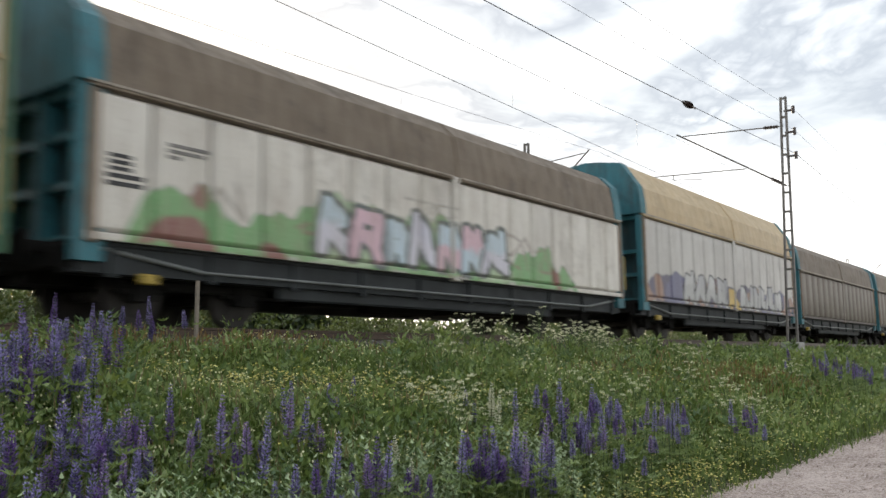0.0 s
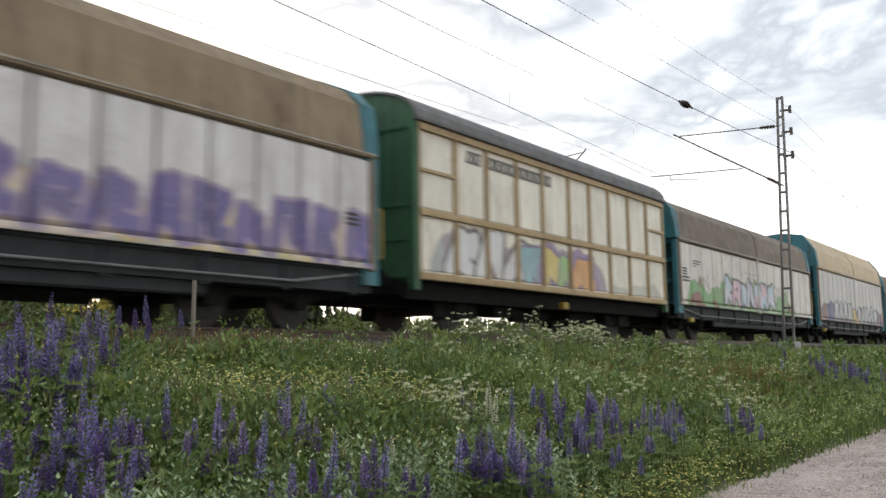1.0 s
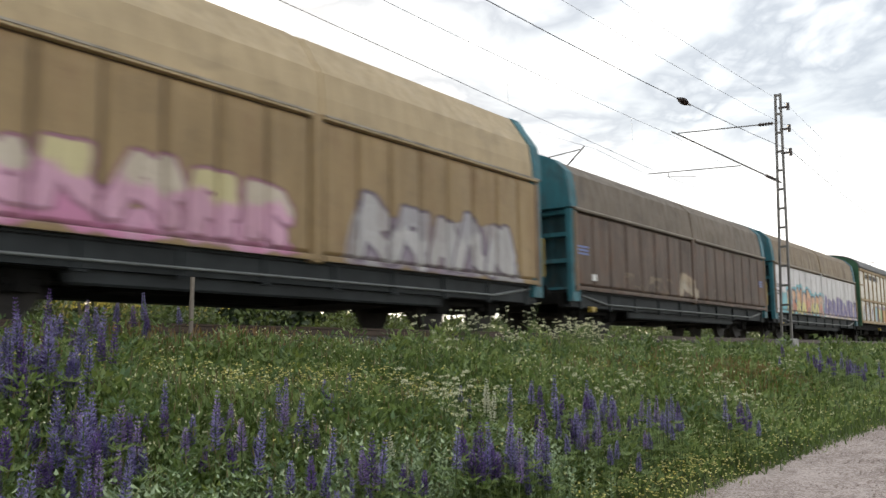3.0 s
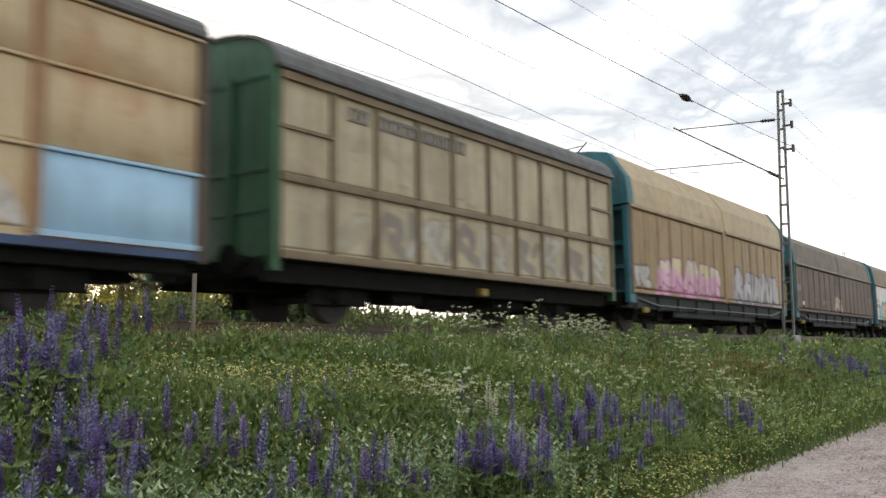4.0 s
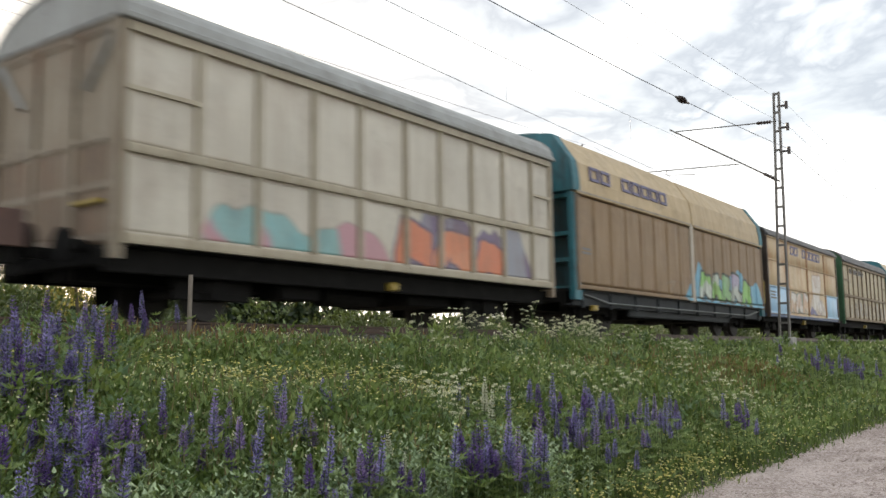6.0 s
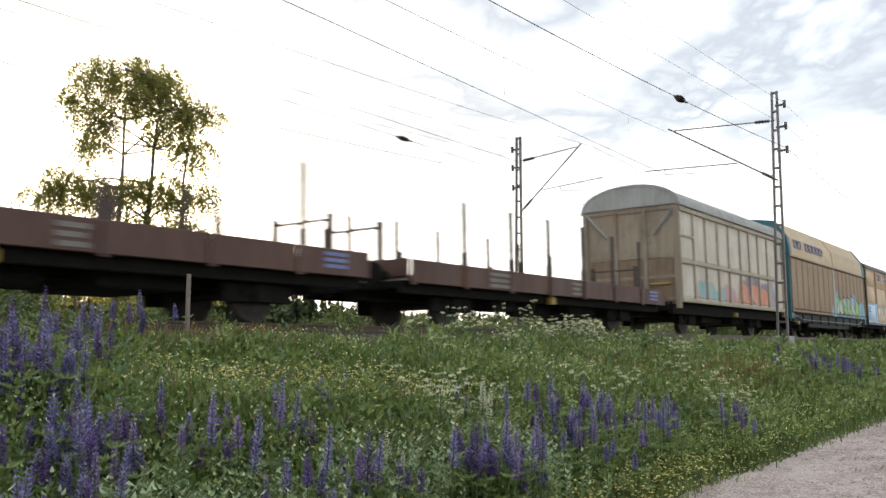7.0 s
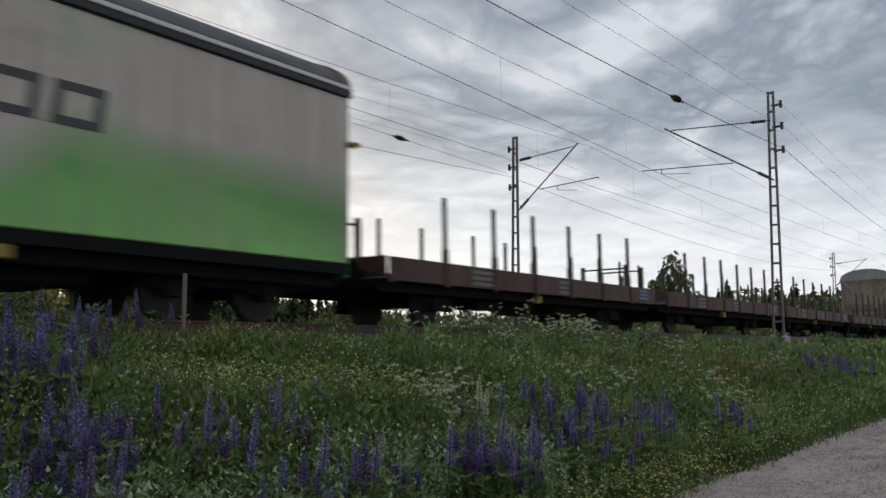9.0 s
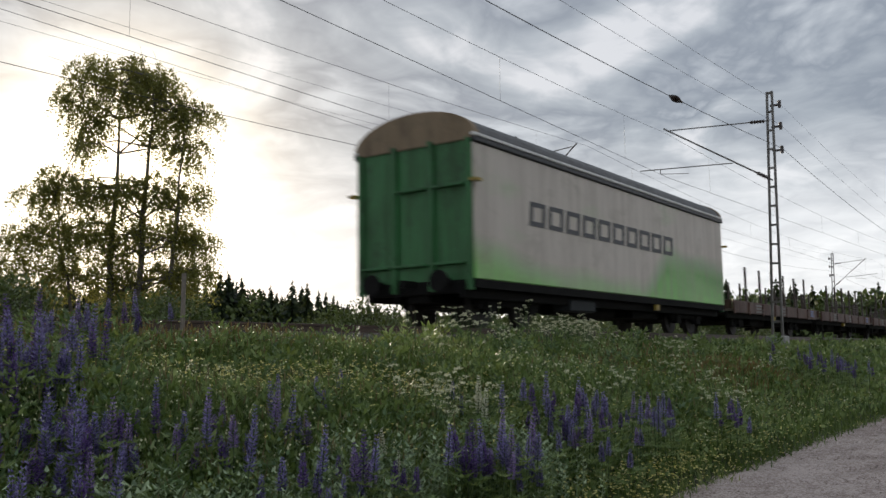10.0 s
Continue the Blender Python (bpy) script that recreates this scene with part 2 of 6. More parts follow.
LUPIN_BLUE = petal("blue_lupin_petals", (0.05, 0.035, 0.15), (0.40, 0.35, 0.66))
LUPIN_DARK = petal("purple_lupin_petals", (0.045, 0.022, 0.12), (0.25, 0.15, 0.44))
LUPIN_PINK = petal("lilac_lupin_petals", (0.12, 0.075, 0.25), (0.46, 0.34, 0.60))
LUPIN_WHITE = petal("cream_lupin_petals", (0.5, 0.5, 0.36), (0.75, 0.74, 0.6))
UMBEL = petal("white_umbel_petals", (0.56, 0.56, 0.34), (0.82, 0.81, 0.58))
BUTTERCUP = petal("yellow_petals", (0.66, 0.56, 0.12), (0.88, 0.82, 0.36))


# ---- mesh helpers ----
def add_box(bm, x0, x1, y0, y1, z0, z1):
    vs = [bm.verts.new((x, y, z)) for x in (x0, x1) for y in (y0, y1) for z in (z0, z1)]
    for f in ((0, 1, 3, 2), (4, 6, 7, 5), (0, 4, 5, 1), (2, 3, 7, 6), (0, 2, 6, 4), (1, 5, 7, 3)):
        bm.faces.new([vs[i] for i in f])
    return vs


def add_tube(bm, a, b, r, r2=None, seg=8):
    a, b = Vector(a), Vector(b)
    q = (b - a).to_track_quat("Z", "Y").to_matrix()
    r2 = r if r2 is None else r2
    rings = [[bm.verts.new(p + q @ Vector((k * math.cos(2 * math.pi * i / seg), k * math.sin(2 * math.pi * i / seg), 0)))
              for i in range(seg)] for p, k in ((a, r), (b, r2))]
    for i in range(seg):
        j = (i + 1) % seg
        bm.faces.new((rings[0][i], rings[0][j], rings[1][j], rings[1][i]))
    bm.faces.new(rings[0][::-1])
    bm.faces.new(rings[1])


def add_prism(bm, outline, x0, x1, cap=True):
    """Outline in (y, z), drawn out along x."""
    a = [bm.verts.new((x0, y, z)) for y, z in outline]
    b = [bm.verts.new((x1, y, z)) for y, z in outline]
    n = len(outline)
    for i in range(n):
        j = (i + 1) % n
        bm.faces.new((a[i], a[j], b[j], b[i]))
    if cap:
        bm.faces.new(a[::-1])
        bm.faces.new(b)


def boxes(*rows, bevel=0.0):
    bm = bmesh.new()
    for r in rows:
        add_box(bm, *r)
    if bevel:
        bmesh.ops.bevel(bm, geom=bm.edges[:], offset=bevel, segments=1, affect="EDGES")
    return bm


def part(name, bm, material, parent, label=""):
    bmesh.ops.recalc_face_normals(bm, faces=bm.faces)
    me = bpy.data.meshes.new(name)
    bm.to_mesh(me)
    bm.free()
    me.materials.append(material)
    ob = new(name, me)
    if parent:
        ob.parent = parent
    if label:
        ob["label"] = label
    return ob


def solid(name, bm, material, label, category, kind="", group=""):
    return tagged(part(name, bm, material, None), label, category, group, kind)


def mesh_np(name, verts, faces, material, parent=None):
    """verts: n x 3, faces: m x 3 or m x 4."""
    me = bpy.data.meshes.new(name)
    verts, faces = np.asarray(verts, np.float32), np.asarray(faces, np.int32)
    k = faces.shape[1]
    me.vertices.add(len(verts))
    me.vertices.foreach_set("co", verts.ravel())
    me.loops.add(faces.size)
    me.loops.foreach_set("vertex_index", faces.ravel())
    me.polygons.add(len(faces))
    me.polygons.foreach_set("loop_start", np.arange(0, faces.size, k, dtype=np.int32))
    me.update(calc_edges=True)
    me.materials.append(material)
    ob = new(name, me)
    if parent:
        ob.parent = parent
    return ob


# ---- ground ----
PROFILE_Y = (-60, 0, 3.5, 4.2, 8.2, 9.2, 9.7, 10.1, 17.7, 18.6, 20.5, 30, 60)
PROFILE_Z = (-0.1, 0, 0.0, 0.2, 1.38, 1.5, 1.55, 1.62, 1.62, 1.55, 1.2, 1.1, 1.2)


def ground_z(x, y):
    z = np.interp(y, PROFILE_Y, PROFILE_Z)
    lump = 0.05 * np.sin(x * 0.9 + y * 1.7) + 0.04 * np.sin(x * 2.1 - y * 1.1)
    return z + lump * np.clip((y - 3.6) / 1.5, 0, 1) * np.clip((9.6 - y) / 1.0, 0, 1)


def build_ground():
    ys = np.unique(np.concatenate([np.linspace(-60, 0, 8), np.linspace(0, 10.5, 64), np.linspace(10.5, 21, 18), np.linspace(21, 120, 16), [300, 900, 3000]]))
    ys = np.concatenate([[-3000, -600], ys])
    xs = np.unique(np.concatenate([[-3000, -700, -200], np.linspace(-60, -5, 20), np.linspace(-5, 40, 120), np.linspace(40, 160, 60), [300, 800, 3000]]))
    X, Y = np.meshgrid(xs, ys)
    Z = ground_z(X, Y)
    v = np.stack([X, Y, Z], -1).reshape(-1, 3)
    nx, ny = len(xs), len(ys)
    i = np.arange((nx - 1) * (ny - 1))
    a = (i // (nx - 1)) * nx + i % (nx - 1)
    ob = mesh_np("ground", v, np.stack([a, a + 1, a + nx + 1, a + nx], -1), SOIL)
    tagged(ob, "dark soil of a grassy railway bank rising from a gravel road", "ground", kind="structure")
    # gravel road along the track
    xs = np.linspace(-40, 200, 600)
    ys = np.linspace(-2.6, 3.62, 44)
    X, Y = np.meshgrid(xs, ys)
    edge = 0.10 * np.sin(X * 1.3) + 0.06 * np.sin(X * 3.7 + 1) + 0.04 * np.sin(X * 9.1)
    Y = np.where(Y > 2.9, Y + edge * (Y - 2.9) / 0.6, Y)
    rut = -0.035 * np.exp(-((Y - 1.55) / 0.35) ** 2) - 0.035 * np.exp(-((Y + 0.2) / 0.35) ** 2)
    Z = 0.05 + rut + 0.008 * np.sin(X * 5.1 + Y * 3) + 0.006 * np.sin(X * 11 - Y * 7) - np.where(Y > 3.3, (Y - 3.3) * 0.12, 0)
    v = np.stack([X, Y, Z], -1).reshape(-1, 3)
    nx, ny = len(xs), len(ys)
    i = np.arange((nx - 1) * (ny - 1))
    a = (i // (nx - 1)) * nx + i % (nx - 1)
    tagged(mesh_np("road", v, np.stack([a, a + 1, a + nx + 1, a + nx], -1), ROAD), "pale dusty gravel road with worn wheel ruts", "road", kind="structure")


def scatter_stones(name, n, xr, yr, size, material, base, seed, label):
    rng = np.random.default_rng(seed)
    x, y = rng.uniform(*xr, n), rng.uniform(*yr, n)
    z = base(x, y)
    s = size * rng.uniform(0.4, 1.3, n) ** 1.5
    oct_ = np.array([(1, 0, 0), (0, 1, 0), (-1, 0, 0), (0, -1, 0), (0, 0, 0.7), (0, 0, -0.7)])
    jit = oct_[None] * rng.uniform(0.6, 1.2, (n, 6, 1)) * s[:, None, None]
    ang = rng.uniform(0, 6.28, n)
    c, sn = np.cos(ang)[:, None], np.sin(ang)[:, None]
    vx, vy = jit[..., 0] * c - jit[..., 1] * sn, jit[..., 0] * sn + jit[..., 1] * c
    v = np.stack([vx + x[:, None], vy + y[:, None], jit[..., 2] + z[:, None]], -1).reshape(-1, 3)
    f = np.array([(0, 1, 4), (1, 2, 4), (2, 3, 4), (3, 0, 4), (1, 0, 5), (2, 1, 5), (3, 2, 5), (0, 3, 5)])
    F = (f[None] + 6 * np.arange(n)[:, None, None]).reshape(-1, 3)
    return tagged(mesh_np(name, v, F, material), label, name.replace("_", " "), kind="stuff")


def build_track(yc, n_sleep):
    bm = bmesh.new()
    add_prism(bm, [(yc - 2.6, RAIL - 0.75), (yc - 1.55, RAIL - 0.2), (yc + 1.55, RAIL - 0.2), (yc + 2.3, RAIL - 0.75)], -260, 360)
    solid("ballast_bed", bm, BALLAST, "grey crushed-stone ballast bed under the track", "ballast", "structure")
    for s in (-0.79, 0.79):
        bm = bmesh.new()
        y = yc + s
        add_prism(bm, [(y - 0.07, RAIL - 0.17), (y + 0.07, RAIL - 0.17), (y + 0.07, RAIL - 0.155), (y + 0.012, RAIL - 0.13), (y + 0.012, RAIL - 0.045),
                       (y + 0.035, RAIL - 0.035), (y + 0.035, RAIL - 0.004), (y + 0.025, RAIL), (y - 0.025, RAIL), (y - 0.035, RAIL - 0.004), (y - 0.035, RAIL - 0.035),
                       (y - 0.012, RAIL - 0.045), (y - 0.012, RAIL - 0.13), (y - 0.07, RAIL - 0.155)], -260, 360)
        solid("rail", bm, RAILSTEEL, "rusty brown steel running rail on sleepers", "rail", "structure")
    first = None
    for i in range(n_sleep):
        x = -4 + i * 0.61
        if first is None:
            first = solid("sleeper", boxes((-0.12, 0.12, -1.3, 1.3, -0.2, 0.0), bevel=0.015), CONCRETE, "weathered concrete sleeper under the rails", "sleeper", group="sleepers")
            first.matrix_basis = pose(x, yc, RAIL - 0.17)
        else:
            copy_thing(first, pose(x, yc, RAIL - 0.17))


build_ground()
build_track(TRACK, 70)
build_track(TRACK_FAR, 70)
scatter_stones("road_stones", 16000, (5, 30), (0.5, 3.7), 0.011, ROAD, lambda x, y: 0.05 + 0 * x, 3, "loose pale gravel stones on the road")
scatter_stones("ballast_stones", 14000, (2, 45), (9.1, 10.7), 0.045, BALLAST, lambda x, y: np.interp(y, (9.0, 10.05, 11), (RAIL - 0.75, RAIL - 0.2, RAIL - 0.2)), 4, "loose grey ballast stones beside the rail")


# ---- overhead line ----
def lattice_mast(x, y, side):
    """A ladder mast; side +1 carries its arm towards +y."""
    root = tagged(new("catenary_mast"), "grey steel ladder mast carrying an overhead-line arm", "mast", "catenary masts")
    root.matrix_basis = pose(x, y, 0)
    base, top, lean = RAIL - 0.1, 10.67, 0.2
    part("foundation", boxes((-0.3, 0.3, lean - 0.32, lean + 0.32, 1.0, base), bevel=0.03), CONCRETE, root, "pale concrete foot")
    w0, w1 = 0.165, 0.085
    for s in (-1, 1):
        bm = bmesh.new()
        a, b = Vector((0, s * w0 + lean, base)), Vector((0, s * w1, top))
        vs = []
        for c in (a, b):
            vs.append([bm.verts.new(c + Vector((dx, dy, 0))) for dx, dy in ((-0.06, -0.032), (0.06, -0.032), (0.06, 0.032), (-0.06, 0.032))])
        for i in range(4):
            bm.faces.new((vs[0][i], vs[0][(i + 1) % 4], vs[1][(i + 1) % 4], vs[1][i]))
        bm.faces.new(vs[1])
        part("leg", bm, MAST, root)
    n = 13
    for i in range(n):
        z = base + 0.5 + (top - base - 0.55) * i / (n - 1)
        w = w0 + (w1 - w0) * (z - base) / (top - base)
        off = lean * (top - z) / (top - base)
        part("rung", boxes((-0.045, 0.045, off - w, off + w, z - 0.035, z + 0.035)), MAST, root)
    for z in (10.15, 9.36, 8.5):
        bm = boxes((-0.05, 0.05, min(0, -side * 0.34), max(0, -side * 0.34), z - 0.03, z + 0.03))
        add_tube(bm, (0, -side * 0.32, z - 0.12), (0, -side * 0.32, z + 0.14), 0.06)
        part("line_bracket", bm, CERAMIC, root)
    s = side
    tie, reach, reg0, reg1, hold = (3.75, 4.0, 1.45, 5.0, 4.2) if side > 0 else (2.75, 2.95, 1.1, 3.85, 1.95)
    bm = bmesh.new()
    add_tube(bm, (0, s * 0.05, 9.62), (0, s * tie, 9.84), 0.022)
    part("tie_rod", bm, MAST, root)
    bm = bmesh.new()
    add_tube(bm, (0, s * 0.05, 7.45), (0, s * reach, 9.95), 0.03)
    part("strut", bm, MAST, root)
    bm = bmesh.new()
    add_tube(bm, (0, s * reg0, 8.26), (0, s * reg1, 8.43), 0.02)
    z = 8.26 + 0.17 * (hold - reg0) / (reg1 - reg0)
    add_tube(bm, (0, s * hold, z), (0, s * hold, z - 0.18), 0.015)
    add_tube(bm, (0, s * hold, z - 0.18), (0, s * (hold - 1.1 if side > 0 else hold + 0.9), z - 0.3), 0.012)
    part("registration_arm", bm, MAST, root)
    for a, b in (((0, s * 0.25, 9.63), (0, s * 0.75, 9.66)), ((0, s * 0.2, 7.45 + 0.15 * 2.5 / (reach - 0.05)), (0, s * 0.6, 7.45 + 0.55 * 2.5 / (reach - 0.05)))):
        bm = bmesh.new()
        a, b = Vector(a), Vector(b)
        for i in range(5):
            p, q = a.lerp(b, i / 5), a.lerp(b, (i + 0.55) / 5)
            add_tube(bm, p, q, 0.075, 0.055)
        add_tube(bm, a, b, 0.04)
        part("insulator", bm, CERAMIC, root, "dark ribbed insulator")
    return root


MASTS_X = (-27.8, 32.2, 92.2, 152.2)
for mx in MASTS_X:
    lattice_mast(mx, 8.4, 1)
    lattice_mast(mx, 19.05, -1)


def wire(name, points, r, label, drops=()):
    bm = bmesh.new()
    for a, b in zip(points, points[1:]):
        add_tube(bm, a, b, r, seg=5)
    for a, b in drops:
        add_tube(bm, a, b, r * 0.6, seg=4)
    return solid(name, bm, WIRE, label, "cable", "structure")


def sagging(y0, z_mast, sag, wander=0.0, steps=14):
    pts = []
    for k, (a, b) in enumerate(zip(MASTS_X, MASTS_X[1:])):
        for i in range(steps):
            u = i / steps
            yy = y0 + wander * (1 if k % 2 else -1) * (1 - 2 * u)
            pts.append((a + (b - a) * u, yy, z_mast - 4 * sag * u * (1 - u)))
    return pts


for yc, s in ((TRACK, 1), (TRACK_FAR, -1)):
    swing, ym = (1.1, yc - 0.39) if s > 0 else (0.1, yc - 0.6)
    top = sagging(ym, 9.75, 0.8, swing)
    low = sagging(ym, 8.03 if s > 0 else 8.12, 0.0, swing)
    drops = []
    for a, b in list(zip(top, low))[1::2]:
        drops.append((a, b))
    wire("messenger_wire", top, 0.006, "thin dark messenger wire with droppers", drops)
    wire("contact_wire", low, 0.0075, "dark copper contact wire over the track")
for y, zs in ((8.08, (10.2, 9.41, 8.56)), (19.4, (10.6, 9.85, 9.0))):
    for k, z in enumerate(zs):
        dip = (0.95, 1.0, 1.0)[k] if y < 10 else (0.7, 0.75, 0.85)[k]
        wire("feeder_cable" if k == 2 else "line_wire", sagging(y, z, dip), (0.0042, 0.0042, 0.0095)[k],
             "thick dark feeder cable along the masts" if k == 2 else "thin dark line wire along the masts")


def line_insulator(x, y, z, slope):
    bm = bmesh.new()
    for i in range(7):
        a = -0.3 + i * 0.085
        r = 0.05 + 0.045 * math.sin(math.pi * (i + 0.5) / 7)
        add_tube(bm, (x + a, y, z + a * slope), (x + a + 0.06, y, z + (a + 0.06) * slope), r, r * 0.75)
    add_tube(bm, (x - 0.45, y, z - 0.45 * slope), (x + 0.45, y, z + 0.45 * slope), 0.03)
    solid("line_insulator", bm, CERAMIC, "dark ribbed insulator hanging in a feeder cable", "insulator", group="line insulators")


def sag_z(x, z_mast, sag):
    u = (x + 27.8) / 60
    return z_mast - 4 * sag * u * (1 - u)


line_insulator(21.95, 8.08, sag_z(21.95, 8.56, 1.0), 0.03)
wire("feeder_cable", [(-27.8, 19.45, 9.95), (-5.0, 19.45, 9.68), (24.8, 19.45, 9.25), (32.2, 19.45, 9.12)], 0.007, "dark feeder cable ending at an insulator")
line_insulator(24.8, 19.45, 9.25, -0.015)


# ---- sprayed murals ----
def ripple(x, z, f, seed):
    """Soft irregular waves between about -1 and 1."""
    return (np.sin(x * f + 1.7 * np.sin(z * f * 0.8 + seed) + seed * 2.1) + np.sin(x * f * 2.3 - z * f * 1.4 + seed * 5.3) * 0.6
            + np.sin(x * f * 4.9 + z * f * 3.1 + seed * 1.3) * 0.35) / 1.6


def fill(x0, x1, z0, z1, colours, seed=0.0, spikes=0.25, freq=1.8, cover=1.0):
    """A sprayed cloud with a ragged, flaming top."""
    def paint(x, z, rgb, a):
        top = z1 + spikes * ripple(x, z * 0.4, freq, seed)
        taper = np.minimum(np.clip((x - x0) / 0.5, 0, 1), np.clip((x1 - x) / 0.7, 0, 1))
        top = z0 + (top - z0) * np.sqrt(taper)
        m = np.clip((top - z) / 0.06, 0, 1) * np.clip((z - z0 + 0.1 * ripple(x, z, 3, seed + 1)) / 0.08, 0, 1) * (taper > 0) * cover
        k = np.clip((ripple(x, z, 1.3, seed + 2) * 0.5 + 0.5) * len(colours), 0, len(colours) - 1.001)
        i = k.astype(int)
        u = np.clip((k - i - 0.35) / 0.3, 0, 1)[:, None]
        cs = np.array(colours, float)
        c = cs[i] * (1 - u) + cs[np.minimum(i + 1, len(cs) - 1)] * u
        return rgb * (1 - m[:, None]) + c * m[:, None], np.maximum(a, m)
    return paint


def signs(x0, x1, z0, z1, n, thick, tops, lows, outline, halo=None, seed=0, slant=0.0, split=0.5, grow=0.06):
    """A row of fat interlocking sprayed strokes, two-toned, with an outline and sometimes a halo round it."""
    def paint(x, z, rgb, a):
        rng = random.Random(seed)
        pitch = (x1 - x0) / n
        r = min(thick, 0.165 * pitch)
        shapes = []
        for i in range(n):
            u = rng.uniform
            st = [((u(-0.1, 0.2), u(0.0, 0.1)), (u(0.05, 0.4), u(0.85, 1.0)), (u(0.55, 1.0), u(0.6, 1.0)), (u(0.3, 0.8), u(0.25, 0.55))),
                  ((u(0.25, 0.5), u(0.35, 0.6)), (u(0.6, 0.8), u(0.1, 0.3)), (u(0.9, 1.2), u(-0.05, 0.1)))]
            if u(0, 1) < 0.5:
                st.append(((u(0.75, 1.0), u(0.8, 1.05)), (u(0.85, 1.1), u(0.3, 0.6))))
            dx, w = x0 + i * pitch, pitch * u(1.0, 1.15)
            lo, hi = z0 + rng.uniform(-0.04, 0.06), z1 + rng.uniform(-0.14, 0.10)
            segs = []
            for line in st:
                pts = [(dx + r + p * (w - 2 * r) + slant * q + rng.uniform(-0.05, 0.05), lo + r + q * (hi - lo - 2 * r)) for p, q in line]
                segs += list(zip(pts, pts[1:]))
            shapes.append((segs, hi - lo, lo))
        wob = 0.015 * ripple(x, z, 7, seed)
        lots = []
        for segs, hh, lo in shapes:
            d = np.full(len(x), 9.0)
            for (ax, az), (bx, bz) in segs:
                vx, vz = bx - ax, bz - az
                u = np.clip(((x - ax) * vx + (z - az) * vz) / (vx * vx + vz * vz + 1e-9), 0, 1)
                d = np.minimum(d, np.maximum(np.abs(x - ax - u * vx), np.abs(z - az - u * vz)) * 0.5 + 0.5 * np.hypot(x - ax - u * vx, z - az - u * vz))
            lots.append((d + wob, hh, lo))
        if halo is not None:
            for d, hh, lo in lots:
                m = np.clip((r + 0.2 + 0.06 * ripple(x, z, 3, seed + 4) - d) / 0.04, 0, 1)
                rgb, a = rgb * (1 - m[:, None]) + np.array(halo) * m[:, None], np.maximum(a, m)
        for i, (d, hh, lo) in enumerate(lots):
            m = np.clip((r + grow - d) / 0.025, 0, 1)
            rgb, a = rgb * (1 - m[:, None]) + np.array(outline) * m[:, None], np.maximum(a, m)
            m = np.clip((r - d) / 0.025, 0, 1)
            u = np.clip(((z - lo) / hh - split + 0.12 * ripple(x, z, 4, seed + i)) / 0.12, 0, 1)[:, None]
            c = np.array(lows[i % len(lows)]) * (1 - u) + np.array(tops[i % len(tops)]) * u
            rgb = rgb * (1 - m[:, None]) + c * m[:, None]
            a = np.maximum(a, m)
        return rgb, a
    return paint


def scrawl(x0, x1, z0, z1, colour, n, thick, seed, cover=0.7):
    """Loose overlapping lines of old, half-gone spray."""
    def paint(x, z, rgb, a):
        rng = random.Random(seed)
        for _ in range(n):
            cx, cz = rng.uniform(x0, x1), rng.uniform(z0, z1)
            pts = [(cx, cz)]
            for _ in range(4):
                cx, cz = min(max(cx + rng.uniform(-0.5, 0.6), x0), x1), min(max(cz + rng.uniform(-0.6, 0.6), z0), z1)
                pts.append((cx, cz))
            d = np.full(len(x), 9.0)
            for (ax, az), (bx, bz) in zip(pts, pts[1:]):
                vx, vz = bx - ax, bz - az
                u = np.clip(((x - ax) * vx + (z - az) * vz) / (vx * vx + vz * vz + 1e-9), 0, 1)
                d = np.minimum(d, np.hypot(x - ax - u * vx, z - az - u * vz))
            m = np.clip((thick - d) / 0.04, 0, 1) * cover * (0.75 + 0.25 * ripple(x, z, 5, seed))
            rgb, a = rgb * (1 - m[:, None]) + np.array(colour) * m[:, None], np.maximum(a, m)
        return rgb, a
    return paint


def mural(*layers):
    def paint(x, z):
        rgb, a = np.zeros((len(x), 3)), np.zeros(len(x))
        for f in layers:
            rgb, a = f(x, z, rgb, a)
        return rgb, a
    paint.high = 3.1
    return paint


def sheet(name, x0, x1, z0, z1, y_back, y_front, inset, material, parent, art=None, step=0.03):
    """A pressed side sheet with sloping flanks, finely divided where it carries sprayed paint."""
    def steps(a, b, fine):
        n = max(1, math.ceil((b - a) / step)) if fine else 1
        return np.linspace(a, b, n + 1)
    xs = np.concatenate([[x0], steps(x0 + inset, x1 - inset, art is not None), [x1]])
    if art is not None and z0 < art.high - 0.2:
        zc = min(z1 - inset, art.high)
        mid = steps(z0 + inset, zc, True)
        if z1 - inset - zc > 0.05:
            mid = np.concatenate([mid, [z1 - inset]])
    else:
        mid = steps(z0 + inset, z1 - inset, False)
    zs = np.concatenate([[z0], mid, [z1]])
    X, Z = np.meshgrid(xs, zs)
    Y = np.full(X.shape, float(y_front))
    Y[0], Y[-1], Y[:, 0], Y[:, -1] = y_back, y_back, y_back, y_back
    nx, nz = len(xs), len(zs)
    i = np.arange((nx - 1) * (nz - 1))
    c = (i // (nx - 1)) * nx + i % (nx - 1)
    ob = mesh_np(name, np.stack([X, Y, Z], -1).reshape(-1, 3), np.stack([c, c + 1, c + nx + 1, c + nx], -1), material, parent)
    if art is not None:
        rgb, a = art(X.ravel(), Z.ravel())
        me = ob.data
        at = me.attributes.new("spray", "FLOAT_COLOR", "POINT")
        at.data.foreach_set("color", np.concatenate([rgb, np.ones((len(a), 1))], 1).astype(np.float32).ravel())
        at = me.attributes.new("spray_cover", "FLOAT", "POINT")
        at.data.foreach_set("value", a.astype(np.float32))
    return ob


